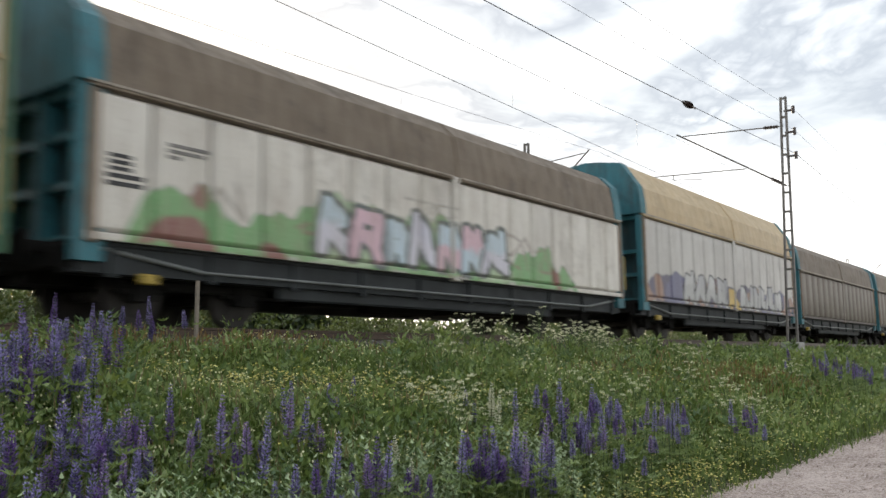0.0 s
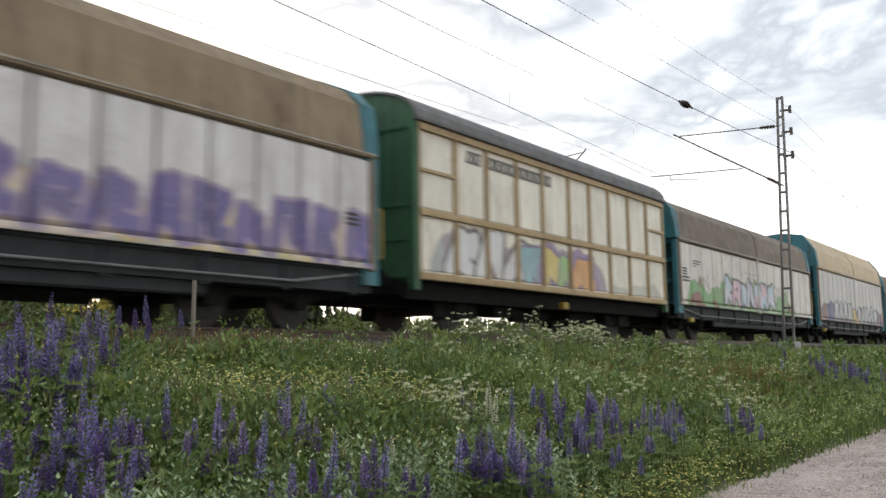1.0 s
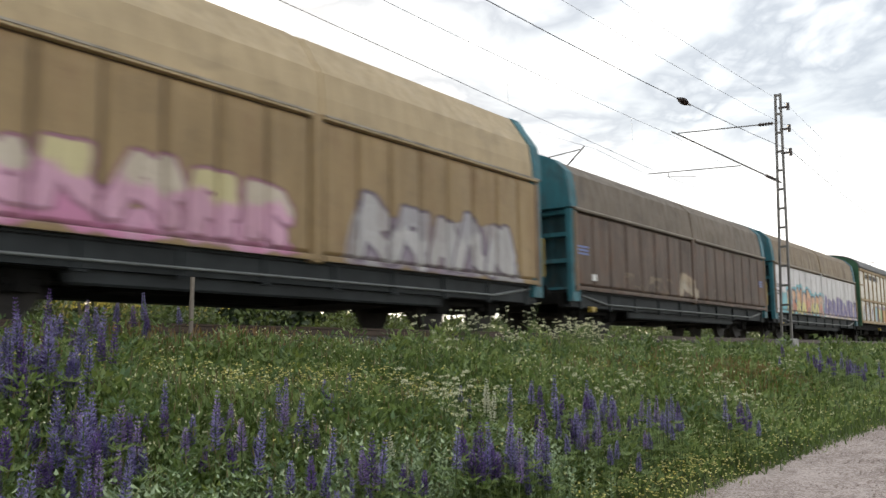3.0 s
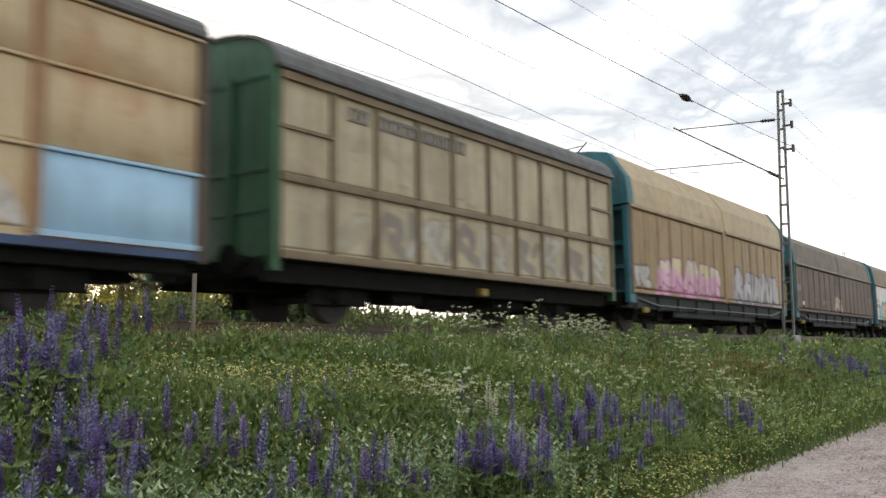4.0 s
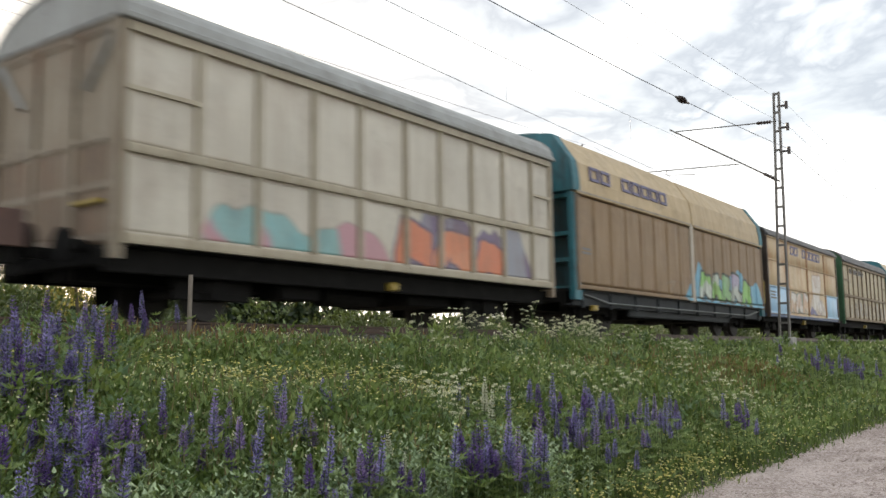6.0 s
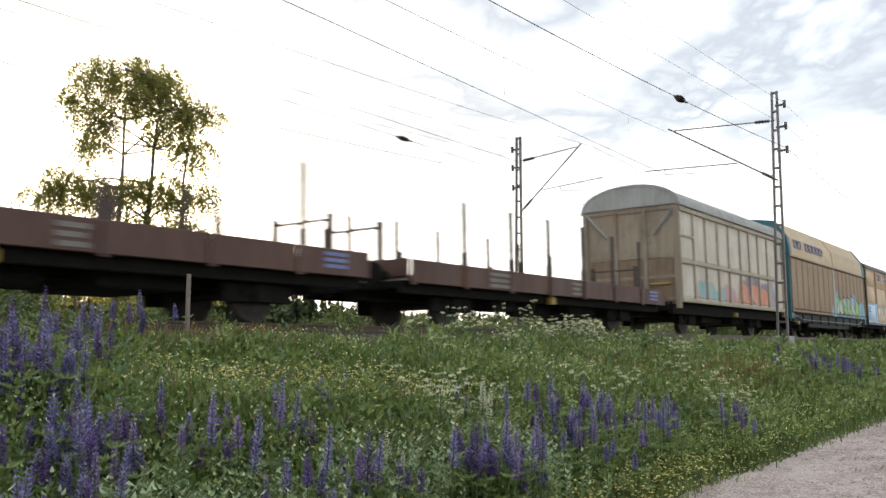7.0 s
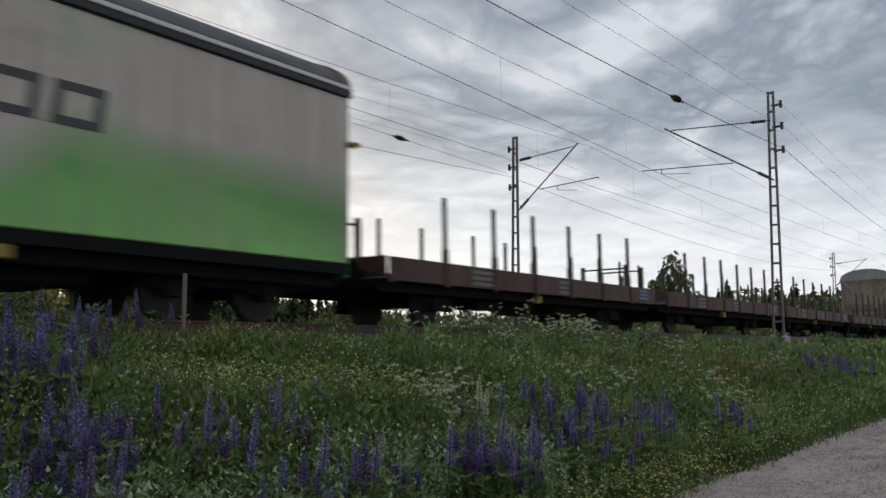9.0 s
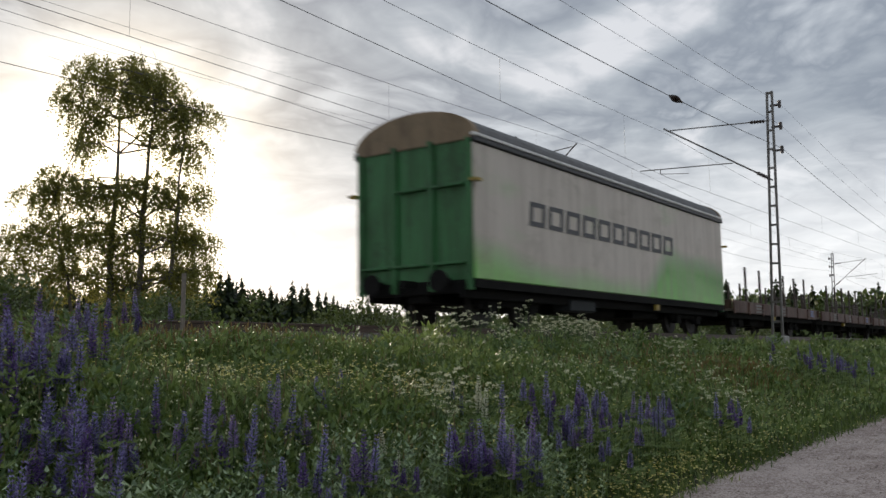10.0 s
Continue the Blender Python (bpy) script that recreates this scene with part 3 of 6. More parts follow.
# ---- wagons ----
WHEELS = []


def wheelset_mesh():
    """Two dished wheels with flanges on one axle, about the axle's middle."""
    me = bpy.data.meshes.get("wheelset")
    if me:
        return me
    bm = bmesh.new()
    for s in (-1, 1):
        add_tube(bm, (0, s * 0.72, 0), (0, s * 0.84, 0), 0.46, seg=28)
        add_tube(bm, (0, s * 0.69, 0), (0, s * 0.72, 0), 0.49, seg=28)
        add_tube(bm, (0, s * 0.84, 0), (0, s * 0.855, 0), 0.36, 0.3, seg=20)
        for k in range(3):
            a = k * 2.094
            add_tube(bm, (0.24 * math.cos(a), s * 0.85, 0.24 * math.sin(a)), (0.24 * math.cos(a), s * 0.87, 0.24 * math.sin(a)), 0.05, seg=8)
    add_tube(bm, (0, -0.95, 0), (0, 0.95, 0), 0.08, seg=12)
    bmesh.ops.recalc_face_normals(bm, faces=bm.faces)
    me = bpy.data.meshes.new("wheelset")
    bm.to_mesh(me)
    bm.free()
    me.materials.append(WHEELSTEEL)
    return me


def wheels(root, xs, bogie):
    for xc in xs:
        axles = (-0.9, 0.9) if bogie else (0.0,)
        for dx in axles:
            ob = new("wheelset", wheelset_mesh())
            ob.parent = root
            ob["label"] = "worn steel wheels on an axle"
            ob.matrix_basis = pose(xc + dx, 0, 0.46)
            WHEELS.append((ob, xc + dx))
        for s in (-1, 1):
            for dx in axles:
                x = xc + dx
                bm = bmesh.new()
                add_box(bm, x - 0.17, x + 0.17, s * 1.02 - 0.1, s * 1.02 + 0.1, 0.32, 0.62)
                add_box(bm, x - 0.36, x + 0.36, s * 1.0 - 0.05, s * 1.0 + 0.05, 0.42, 0.56)
                for k in range(5):
                    w = 0.62 - 0.1 * k
                    add_box(bm, x - w, x + w, s * 1.02 - 0.05, s * 1.02 + 0.05, 0.60 + 0.02 * k, 0.625 + 0.02 * k)
                add_box(bm, x - 0.1, x + 0.1, s * 1.02 - 0.06, s * 1.02 + 0.06, 0.7, 0.9)
                part("axle_box", bm, DARK, root, "dark axle box with leaf springs")
            if bogie:
                part("bogie_frame", boxes((xc - 1.35, xc + 1.35, s * 1.0 - 0.07, s * 1.0 + 0.07, 0.48, 0.72), bevel=0.03), DARK, root)
            else:
                part("axle_guard", boxes((xc - 0.75, xc + 0.75, s * 0.98 - 0.03, s * 0.98 + 0.03, 0.3, 0.85), bevel=0.02), DARK, root)


def running_gear(root, L, bogie, sill=1.0):
    """Underframe, wheels, buffers, couplers, pipes, brake gear."""
    for s in (-1, 1):
        part("solebar", boxes((0.05, L - 0.05, min(s * 1.18, s * 1.32), max(s * 1.18, s * 1.32), 0.6, sill - 0.02), bevel=0.015), DARK, root, "dark steel solebar")
    for x in (0.05, L - 0.2):
        part("headstock", boxes((x, x + 0.15, -1.17, 1.17, 0.7, sill - 0.02), bevel=0.015), DARK, root)
    part("centre_sill", boxes((0.21, L - 0.21, -0.3, 0.3, 0.55, sill - 0.03)), DARK, root)
    wheels(root, (2.3, L - 2.3) if bogie else (2.1, L - 2.1), bogie)
    for x, d in ((0.05, -1), (L - 0.05, 1)):
        for s in (-1, 1):
            bm = bmesh.new()
            add_tube(bm, (x, s * 0.9, 0.95), (x + d * 0.32, s * 0.9, 0.95), 0.09, seg=12)
            add_tube(bm, (x + d * 0.32, s * 0.9, 0.95), (x + d * 0.37, s * 0.9, 0.95), 0.23, seg=16)
            part("buffer", bm, DARK, root)
        bm = boxes((min(x, x + d * 0.45), max(x, x + d * 0.45), -0.06, 0.06, 0.85, 1.0))
        add_tube(bm, (x, 0.3, 0.85), (x + d * 0.4, 0.2, 0.55), 0.025)
        part("coupling", bm, DARK, root)
    bm = bmesh.new()
    add_tube(bm, (L * 0.42, -0.5, 0.55), (L * 0.55, -0.5, 0.55), 0.2, seg=14)
    part("air_tank", bm, DARK, root)
    part("brake_box", boxes((L * 0.3, L * 0.38, -1.0, -0.4, 0.4, 0.72), bevel=0.02), DARK, root)
    part("brake_gear", boxes((L * 0.6, L * 0.72, -0.9, 0.9, 0.42, 0.7), bevel=0.02), DARK, root)


def side_rail(root, L, z0, z1, material, y=1.5):
    for s in (-1, 1):
        bm = boxes((0.12, L - 0.12, min(s * 1.3, s * y), max(s * 1.3, s * y), z0, z0 + 0.05),
                   (0.12, L - 0.12, min(s * (y - 0.04), s * y), max(s * (y - 0.04), s * y), z0, z1),
                   (0.12, L - 0.12, min(s * (y - 0.1), s * (y + 0.03)), max(s * (y - 0.1), s * (y + 0.03)), z1, z1 + 0.04))
        for i in range(10):
            x = 0.6 + (L - 1.2) * i / 9
            add_box(bm, x - 0.05, x + 0.05, min(s * y, s * (y + 0.05)), max(s * y, s * (y + 0.05)), z0 - 0.05, z1)
        part("sill_beam", bm, material, root)


def handrail(root, x, y):
    bm = bmesh.new()
    for a, b in (((x, y, 1.25), (x, y, 2.1)), ((x, y, 2.1), (x, y + 0.2, 2.1)), ((x, y, 1.25), (x, y + 0.2, 1.25)), ((x, y + 0.2, 1.25), (x, y + 0.2, 2.1))):
        add_tube(bm, a, b, 0.025, seg=6)
    part("handrail", bm, YELLOW, root, "yellow steel handrail")


def bars(root, name, x, z, rows, material, y=-1.665, label="", h=0.07):
    """Small stencilled lines of writing too small to read."""
    bm = bmesh.new()
    for i, w in enumerate(rows):
        zz = z - i * h * 1.7
        add_box(bm, x, x + w, y - 0.004, y + 0.03, zz - h, zz)
    part(name, bm, material, root, label)


def logo(root, x0, x1, z, h, row, material, y=-1.67, lean=0.0, label=""):
    """A wordmark reduced to a row of plain hollow frames; a blank leaves a gap."""
    pitch = (x1 - x0) / len(row)
    mark = new("wordmark")
    mark.parent = root
    mark["label"] = label
    t = h * 0.2
    for i, ch in enumerate(row):
        if ch == " ":
            continue
        a, b = x0 + i * pitch, x0 + (i + 0.8) * pitch
        bm = bmesh.new()
        bar = {"t": (a, b, z + h - t, z + h), "b": (a, b, z, z + t), "l": (a, a + t * 1.15, z, z + h), "r": (b - t * 1.15, b, z, z + h)}
        for k, sd in enumerate("tblr"):
            p, q, lo, hi = bar[sd]
            for v in add_box(bm, p, q, y - 0.010 - 0.0007 * k, y + 0.02, lo, hi):
                v.co.y += lean * (v.co.z - z)
                v.co.x += 0.12 * (v.co.z - z)
        part("mark_block", bm, material, mark)


def wagon(name, x0, label, group):
    root = tagged(new(name), label, "freight wagon", group)
    root.matrix_basis = pose(x0, TRACK, RAIL)
    MOVING.append((root, x0))
    return root


MOVING = []


def end_wall(root, x, d, profile, material, ribs=(-0.55, 0.55), cap=None, top=3.1, depth=0.15):
    """An end wall with corner posts and stiffeners; d is the way it faces."""
    t = 0.06
    bm = bmesh.new()
    add_prism(bm, profile, x, x + d * t)
    # Recessed plate takes the teal with shade painted in; posts and hood stay plain.
    part("end_wall", bm, SHADED_TEAL if material == TEAL else material, root)
    bm = bmesh.new()
    for y in (-1.54, 1.54):
        add_box(bm, min(x + d * 0.01, x + d * depth), max(x + d * 0.01, x + d * depth), y - 0.07, y + 0.07, 0.75, top)
    for y in ribs:
        add_box(bm, min(x, x + d * depth * 0.8), max(x, x + d * depth * 0.8), y - 0.06, y + 0.06, 0.9, top)
    for z in (1.05, 1.75, 2.4, top - 0.05):
        add_box(bm, min(x, x + d * depth * 0.65), max(x, x + d * depth * 0.65), -1.5, 1.5, z - 0.05, z + 0.05)
    part("end_frame", bm, material, root)
    if cap:
        bm = bmesh.new()
        add_prism(bm, cap, x + d * 0.03, x + d * (depth + 0.01))
        part("end_hood", bm, material, root)


def slide_wagon(x0, L, tall, roof_mat, side_mat, end_mat, label, panels=8, rail_mat=None, channel_shade=(0.23, 0.21, 0.185), post_mat=None, art=None):
    """A wagon with two sliding wall-and-roof halves on each side."""
    root = wagon("sliding_wall_wagon", x0, label, "wagons of the freight train")
    if tall:
        half = [(-1.63, 3.42), (-1.62, 3.75), (-1.55, 4.2), (-1.08, 4.9), (-0.5, 5.0)]
        zt = 3.40
    else:
        half = [(-1.60, 3.02), (-1.56, 3.45), (-1.48, 3.92), (-1.17, 4.24), (-0.5, 4.54)]
        zt = 3.0
    outline = half + [(0, half[-1][1] + 0.05)] + [(-y, z) for y, z in half[::-1]]
    hood = [(y * 1.015, z + 0.02) for y, z in outline]
    wall = [(-1.5, 0.95)] + [(y * 0.98, z - 0.03) for y, z in outline] + [(1.5, 0.95)]
    # Darker colour paints the shade in the panel channels; grime lies over it.
    shaded_backing = wagon_paint("shaded_door_backing", channel_shade, (0.08, 0.065, 0.05), 0.6, 0.6, int(abs(x0)), sprayed=art is not None)
    running_gear(root, L, True)
    side_rail(root, L, 0.62, 0.98, rail_mat or FRAME)
    part("truss_beam", boxes((3.6, L - 3.6, -1.4, -1.3, 0.42, 0.66), bevel=0.03), FRAME, root)
    part("truss_beam", boxes((3.6, L - 3.6, 1.3, 1.4, 0.42, 0.66), bevel=0.03), FRAME, root)
    part("floor", boxes((0.1, L - 0.1, -1.5, 1.5, 0.96, 1.04)), DARK, root)
    for x, d in ((0.42, -1), (L - 0.42, 1)):
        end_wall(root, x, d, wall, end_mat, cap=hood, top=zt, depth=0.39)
    mid = L * 0.515
    for x in (0.16, L - 0.30):
        for s in (-1, 1):
            part("corner_post", boxes((x, x + 0.14, min(s * 1.655, s * 1.5), max(s * 1.655, s * 1.5), 0.98, zt - 0.04), bevel=0.02), RUSTY, root, "rusty brown corner post")
    for a, b in ((0.16, mid - 0.14), (mid + 0.14, L - 0.16)):
        # roof shell, open below
        bm = bmesh.new()
        inner = [(y * 0.97, z - 0.05) for y, z in outline]
        add_prism(bm, outline + inner[::-1], a, b)
        r = part("roof_shell", bm, roof_mat, root)
        for s in (-1, 1):
            y1 = s * 1.64
            bm = boxes((a, b, min(s * 1.55, y1 + s * 0.03), max(s * 1.55, y1 + s * 0.03), zt - 0.03, zt + 0.05), bevel=0.01)
            part("gutter", bm, roof_mat, r)
            # Thin paler strip stands in for the highlight on the gutter's edge.
            part("gutter_lip", boxes((a, b, min(y1 + s * 0.031, y1 + s * 0.045), max(y1 + s * 0.031, y1 + s * 0.045), zt + 0.012, zt + 0.048)), LIP_HIGHLIGHT, r, "thin pale strip painting a highlight along the gutter")
            n = panels
            wd = (b - a) / n
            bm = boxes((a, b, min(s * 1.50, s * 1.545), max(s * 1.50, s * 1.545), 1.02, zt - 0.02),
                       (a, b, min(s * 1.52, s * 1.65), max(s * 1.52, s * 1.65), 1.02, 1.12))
            door = part("side_door", bm, shaded_backing, root)
            if s < 0:
                for i in range(n):
                    p0, p1 = a + i * wd + 0.055, a + (i + 1) * wd - 0.055
                    sheet("panel", p0 - 0.03, p1 + 0.03, 1.13, zt - 0.05, -1.55, -1.625, 0.05, side_mat, door, art)
                    if art is not None:
                        sheet("seam", p1 + 0.031, p1 + 0.079, 1.13, zt - 0.05, -1.546, -1.549, 0.01, shaded_backing, door, art)
    for s in (-1, 1):
        bm = boxes((mid - 0.13, mid + 0.13, min(s * 1.645, s * 1.4), max(s * 1.645, s * 1.4), 0.98, zt + 0.05), bevel=0.02)
        part("centre_post", bm, post_mat or side_mat, root)
        if art is not None and s < 0:
            sheet("post_cover", mid - 0.11, mid + 0.11, 1.02, zt, -1.644, -1.65, 0.01, post_mat or side_mat, root, art)
            for a, b in ((0.16, mid - 0.14), (mid + 0.14, L - 0.16)):
                sheet("lower_ledge", a, b, 1.022, 1.118, -1.649, -1.654, 0.012, side_mat, root, art)
    bm = bmesh.new()
    add_prism(bm, [(y * 0.985, z - 0.01) for y, z in outline], mid - 0.14, mid + 0.14)
    part("roof_band", bm, roof_mat, root)
    handrail(root, L + 0.06, -1.6)
    # floor-side slide rods
    bm = bmesh.new()
    add_tube(bm, (0.3, -1.5, 0.95), (2.0, -1.56, 0.72), 0.03)
    add_tube(bm, (2.0, -1.56, 0.72), (L - 2.0, -1.56, 0.72), 0.022)
    add_tube(bm, (L - 2.0, -1.56, 0.72), (L - 0.3, -1.5, 0.95), 0.03)
    part("slide_rod", bm, ROD, root, "worn grey slide rod")
    part("lamp_bracket", boxes((1.0, 1.25, -1.62, -1.5, 0.5, 0.64), bevel=0.02), YELLOW, root, "yellow reflector plate")
    return root


def framed_wagon(x0, L, side_mat, frame_mat, end_mat, roof_mat, label, cols, mid_z=2.22, braces=False, art=None):
    """A round-roofed wagon with framed sliding doors; cols are the stile positions along x."""
    root = wagon("covered_wagon", x0, label, "wagons of the freight train")
    arc = [(1.66 * math.cos(a), 4.05 + 0.68 * math.sin(a)) for a in np.linspace(math.pi, 0, 17)]
    outline = [(-1.66, 3.98)] + arc + [(1.66, 3.98)]
    wall = [(-1.55, 0.9)] + [(y * 0.965, z - 0.03) for y, z in outline] + [(1.55, 0.9)]
    running_gear(root, L, False)
    part("floor", boxes((0.1, L - 0.1, -1.55, 1.55, 0.93, 1.02)), DARK, root)
    for x, d in ((0.12, -1), (L - 0.12, 1)):
        end_wall(root, x, d, wall, end_mat, ribs=(-0.5, 0.5), top=3.95)
        if braces:
            bm = bmesh.new()
            for s in (-1, 1):
                add_tube(bm, (x + d * 0.1, s * 1.5, 3.9), (x + d * 0.1, s * 0.8, 3.1), 0.05, seg=4)
            part("end_brace", bm, roof_mat, root)
            bm = bmesh.new()
            add_prism(bm, [(y, z + 0.03) for y, z in outline], x + d * 0.07, x + d * 0.12)
            part("roof_end", bm, roof_mat, root, "pale grey rounded roof end")
            part("end_board", boxes((min(x, x + d * 0.075), max(x, x + d * 0.075), -1.42, 1.42, 0.95, 2.32), bevel=0.02), RUSTY, root, "rust-brown lower end boards")
            part("end_door", boxes((min(x, x + d * 0.09), max(x, x + d * 0.09), -0.42, 0.42, 1.1, 2.3), bevel=0.02), RUSTY, root, "rust-brown end hatch")
            part("end_step", boxes((min(x, x + d * 0.16), max(x, x + d * 0.16), -1.3, -0.65, 1.5, 1.56), bevel=0.01), YELLOW, root)
    bm = bmesh.new()
    inner = [(y * 0.975, z - 0.05) for y, z in outline]
    add_prism(bm, outline + inner[::-1], -0.02, L + 0.02)
    roof = part("roof", bm, roof_mat, root)
    for s in (-1, 1):
        part("eave", boxes((0, L, min(s * 1.6, s * 1.72), max(s * 1.6, s * 1.72), 3.94, 4.03), bevel=0.015), roof_mat, roof)
    for s in (-1, 1):
        q = lambda a, b: (min(s * a, s * b), max(s * a, s * b))
        half = len(cols) // 2
        for lo, hi in ((0, half), (half, len(cols) - 1)):
            a, b = cols[lo], cols[hi]
            door = part("side_door", boxes((a + 0.01, b - 0.01, *q(1.5, 1.57), 0.95, 3.93)), side_mat, root)
            rows = []
            for c in cols[lo:hi + 1]:
                rows.append((max(c - 0.05, a + 0.012), min(c + 0.05, b - 0.012), *q(1.57, 1.64), 0.98, 3.92))
            rows += [(a + 0.012, b - 0.012, *q(1.57, 1.655), 3.8, 3.93), (a + 0.012, b - 0.012, *q(1.57, 1.655), mid_z - 0.06, mid_z + 0.06), (a + 0.012, b - 0.012, *q(1.57, 1.65), 0.95, 1.08)]
            for r in rows:
                part("stile" if r[5] - r[4] > 1 else "cross_rail", boxes(r), frame_mat, door)
            if s < 0:
                for c0, c1 in zip(cols[lo:hi], cols[lo + 1:hi + 1]):
                    for z0, z1 in ((1.12, mid_z - 0.09), (mid_z + 0.09, 3.77)):
                        sheet("panel", c0 + 0.06, c1 - 0.06, z0, z1, -1.571, -1.59, 0.012, side_mat, door, art)
                if art is not None:
                    for c in cols[lo:hi + 1]:
                        sheet("stile_face", max(c - 0.045, a + 0.016), min(c + 0.045, b - 0.016), 1.09, mid_z - 0.07, -1.641, -1.646, 0.008, frame_mat, door, art)
                    sheet("rail_face", a + 0.02, b - 0.02, mid_z - 0.055, mid_z + 0.055, -1.656, -1.66, 0.008, frame_mat, door, art)
                    sheet("rail_face", a + 0.02, b - 0.02, 0.96, 1.075, -1.651, -1.655, 0.008, frame_mat, door, art)
    for c0, c1 in ((cols[0], cols[1]), (cols[-2], cols[-1])):
        part("short_rail", boxes((c0, c1, -1.645, -1.57, 3.0, 3.06)), frame_mat, root)
    handrail(root, L + 0.06, -1.55)
    part("lamp_bracket", boxes((L * 0.5, L * 0.5 + 0.22, -1.45, -1.3, 0.62, 0.78), bevel=0.02), YELLOW, root, "yellow reflector plate")
    return root


def banded_wagon(x0, L):
    """Cream and orange wagon with pale blue lower doors."""
    kr, teal, wh, nav = (0.55, 0.42, 0.30), (0.05, 0.24, 0.21), (0.62, 0.63, 0.6), (0.05, 0.09, 0.28)
    art = mural(fill(3.0, 6.1, 0.9, 1.85, (teal, kr, teal, kr), 3.0, 0.15), signs(3.05, 6.0, 1.0, 1.95, 3, 0.19, (wh, (0.6, 0.55, 0.48)), (kr, wh), (0.09, 0.15, 0.15), None, 5),
                fill(6.2, 9.25, 0.9, 1.75, ((0.55, 0.55, 0.5), wh, (0.5, 0.47, 0.4)), 1.0, 0.15), signs(6.75, 8.3, 1.05, 3.0, 1, 0.3, (wh,), (wh,), (0.42, 0.38, 0.32), None, 2, 0.12),
                fill(6.15, 7.9, 0.9, 1.35, (nav, (0.1, 0.2, 0.45), nav), 7.0, 0.2), scrawl(7.6, 9.1, 1.0, 1.7, (0.12, 0.12, 0.2), 3, 0.05, 4))
    cream = wagon_paint("cream_panel_paint", (0.54, 0.425, 0.26), (0.40, 0.20, 0.09), 0.6, 0.5, 11, rust=0.75, rust_color=(0.40, 0.19, 0.08), sprayed=True)
    orange = wagon_paint("orange_frame_paint", (0.42, 0.24, 0.12), (0.2, 0.09, 0.05), 0.5, 0.55, 12, rust=0.3)
    blue = wagon_paint("pale_blue_paint", (0.36, 0.57, 0.74), (0.2, 0.25, 0.28), 0.3, 0.45, 13)
    navy = wagon_paint("navy_sill_paint", (0.035, 0.07, 0.16), (0.03, 0.03, 0.03), 0.5, 0.5, 14)
    brown = wagon_paint("brown_end_paint", (0.06, 0.04, 0.03), (0.03, 0.025, 0.02), 0.6, 0.6, 15)
    root = wagon("covered_wagon", x0, "cream and orange covered wagon with pale blue lower doors", "wagons of the freight train")
    outline = [(-1.62, 4.05)] + [(1.62 * math.cos(a), 4.08 + 0.5 * math.sin(a)) for a in np.linspace(math.pi, 0, 15)] + [(1.62, 4.05)]
    wall = [(-1.5, 0.9)] + [(y * 0.96, z - 0.03) for y, z in outline] + [(1.5, 0.9)]
    running_gear(root, L, False)
    part("floor", boxes((0.1, L - 0.1, -1.5, 1.5, 0.93, 1.02)), DARK, root)
    for x, d in ((0.12, -1), (L - 0.12, 1)):
        end_wall(root, x, d, wall, brown, top=3.95)
    bm = bmesh.new()
    add_prism(bm, outline + [(y * 0.97, z - 0.05) for y, z in outline][::-1], -0.02, L + 0.02)
    roof = part("roof", bm, DARK_ROOF, root)
    for s in (-1, 1):
        part("eave", boxes((0, L, min(s * 1.55, s * 1.68), max(s * 1.55, s * 1.68), 3.98, 4.08), bevel=0.015), DARK_ROOF, roof)
    for s in (-1, 1):
        q = lambda a, b: (min(s * a, s * b), max(s * a, s * b))
        for a, b, lower in ((0.05, 2.95, blue), (2.97, 6.1, cream), (6.12, 9.3, cream), (9.32, L - 0.05, blue)):
            body = part("side_door", boxes((a, b, *q(1.48, 1.55), 0.9, 3.97)), orange if lower is blue else cream, root)
            if s > 0:
                continue
            zs = ((1.0, 1.96), (2.02, 3.02), (3.08, 3.92))
            for k, (z0, z1) in enumerate(zs):
                mt = lower if k == 0 else cream
                sheet("panel", a + 0.09, b - (0.42 if lower is blue and b < 5 else 0.09), z0, z1, -1.551, -1.575, 0.015, mt, body, None if lower is blue else art)
                part("cross_rail", boxes((a + 0.04, b - 0.04, -1.62, -1.56, z1 - 0.0, z1 + 0.05), bevel=0.01), lower if k == 0 else cream, body)
            for x in (a, b):
                part("stile", boxes((x - 0.05 if x == b else x, x if x == b else x + 0.05, -1.61, -1.55, 0.95, 3.95)), orange, body)
        if s < 0:
            for a, b in ((0.06, 2.93), (9.34, L - 0.06)):
                part("blue_skirt", boxes((a, b, -1.60, -1.56, 0.92, 1.0), (b - 0.36, b - 0.05, -1.60, -1.552, 1.0, 2.05)) if b < 5 else boxes((a, b, -1.60, -1.56, 0.92, 1.0)), blue, root)
    part("sill_beam", boxes((0.05, L - 0.05, -1.58, -1.4, 0.78, 0.9), (0.05, L - 0.05, 1.4, 1.58, 0.78, 0.9), bevel=0.01), navy, root)
    logo(root, 3.5, 8.6, 3.47, 0.38, "oo ooooo", MARK_VIOLET, y=-1.585, label="faded violet wordmark")
    bars(root, "stencil", 0.35, 1.8, (0.7, 0.6, 0.75), MARK_GREY, y=-1.58)
    part("lamp_bracket", boxes((L * 0.5, L * 0.5 + 0.22, -1.4, -1.25, 0.55, 0.75), bevel=0.02), YELLOW, root, "yellow reflector plate")
    return root


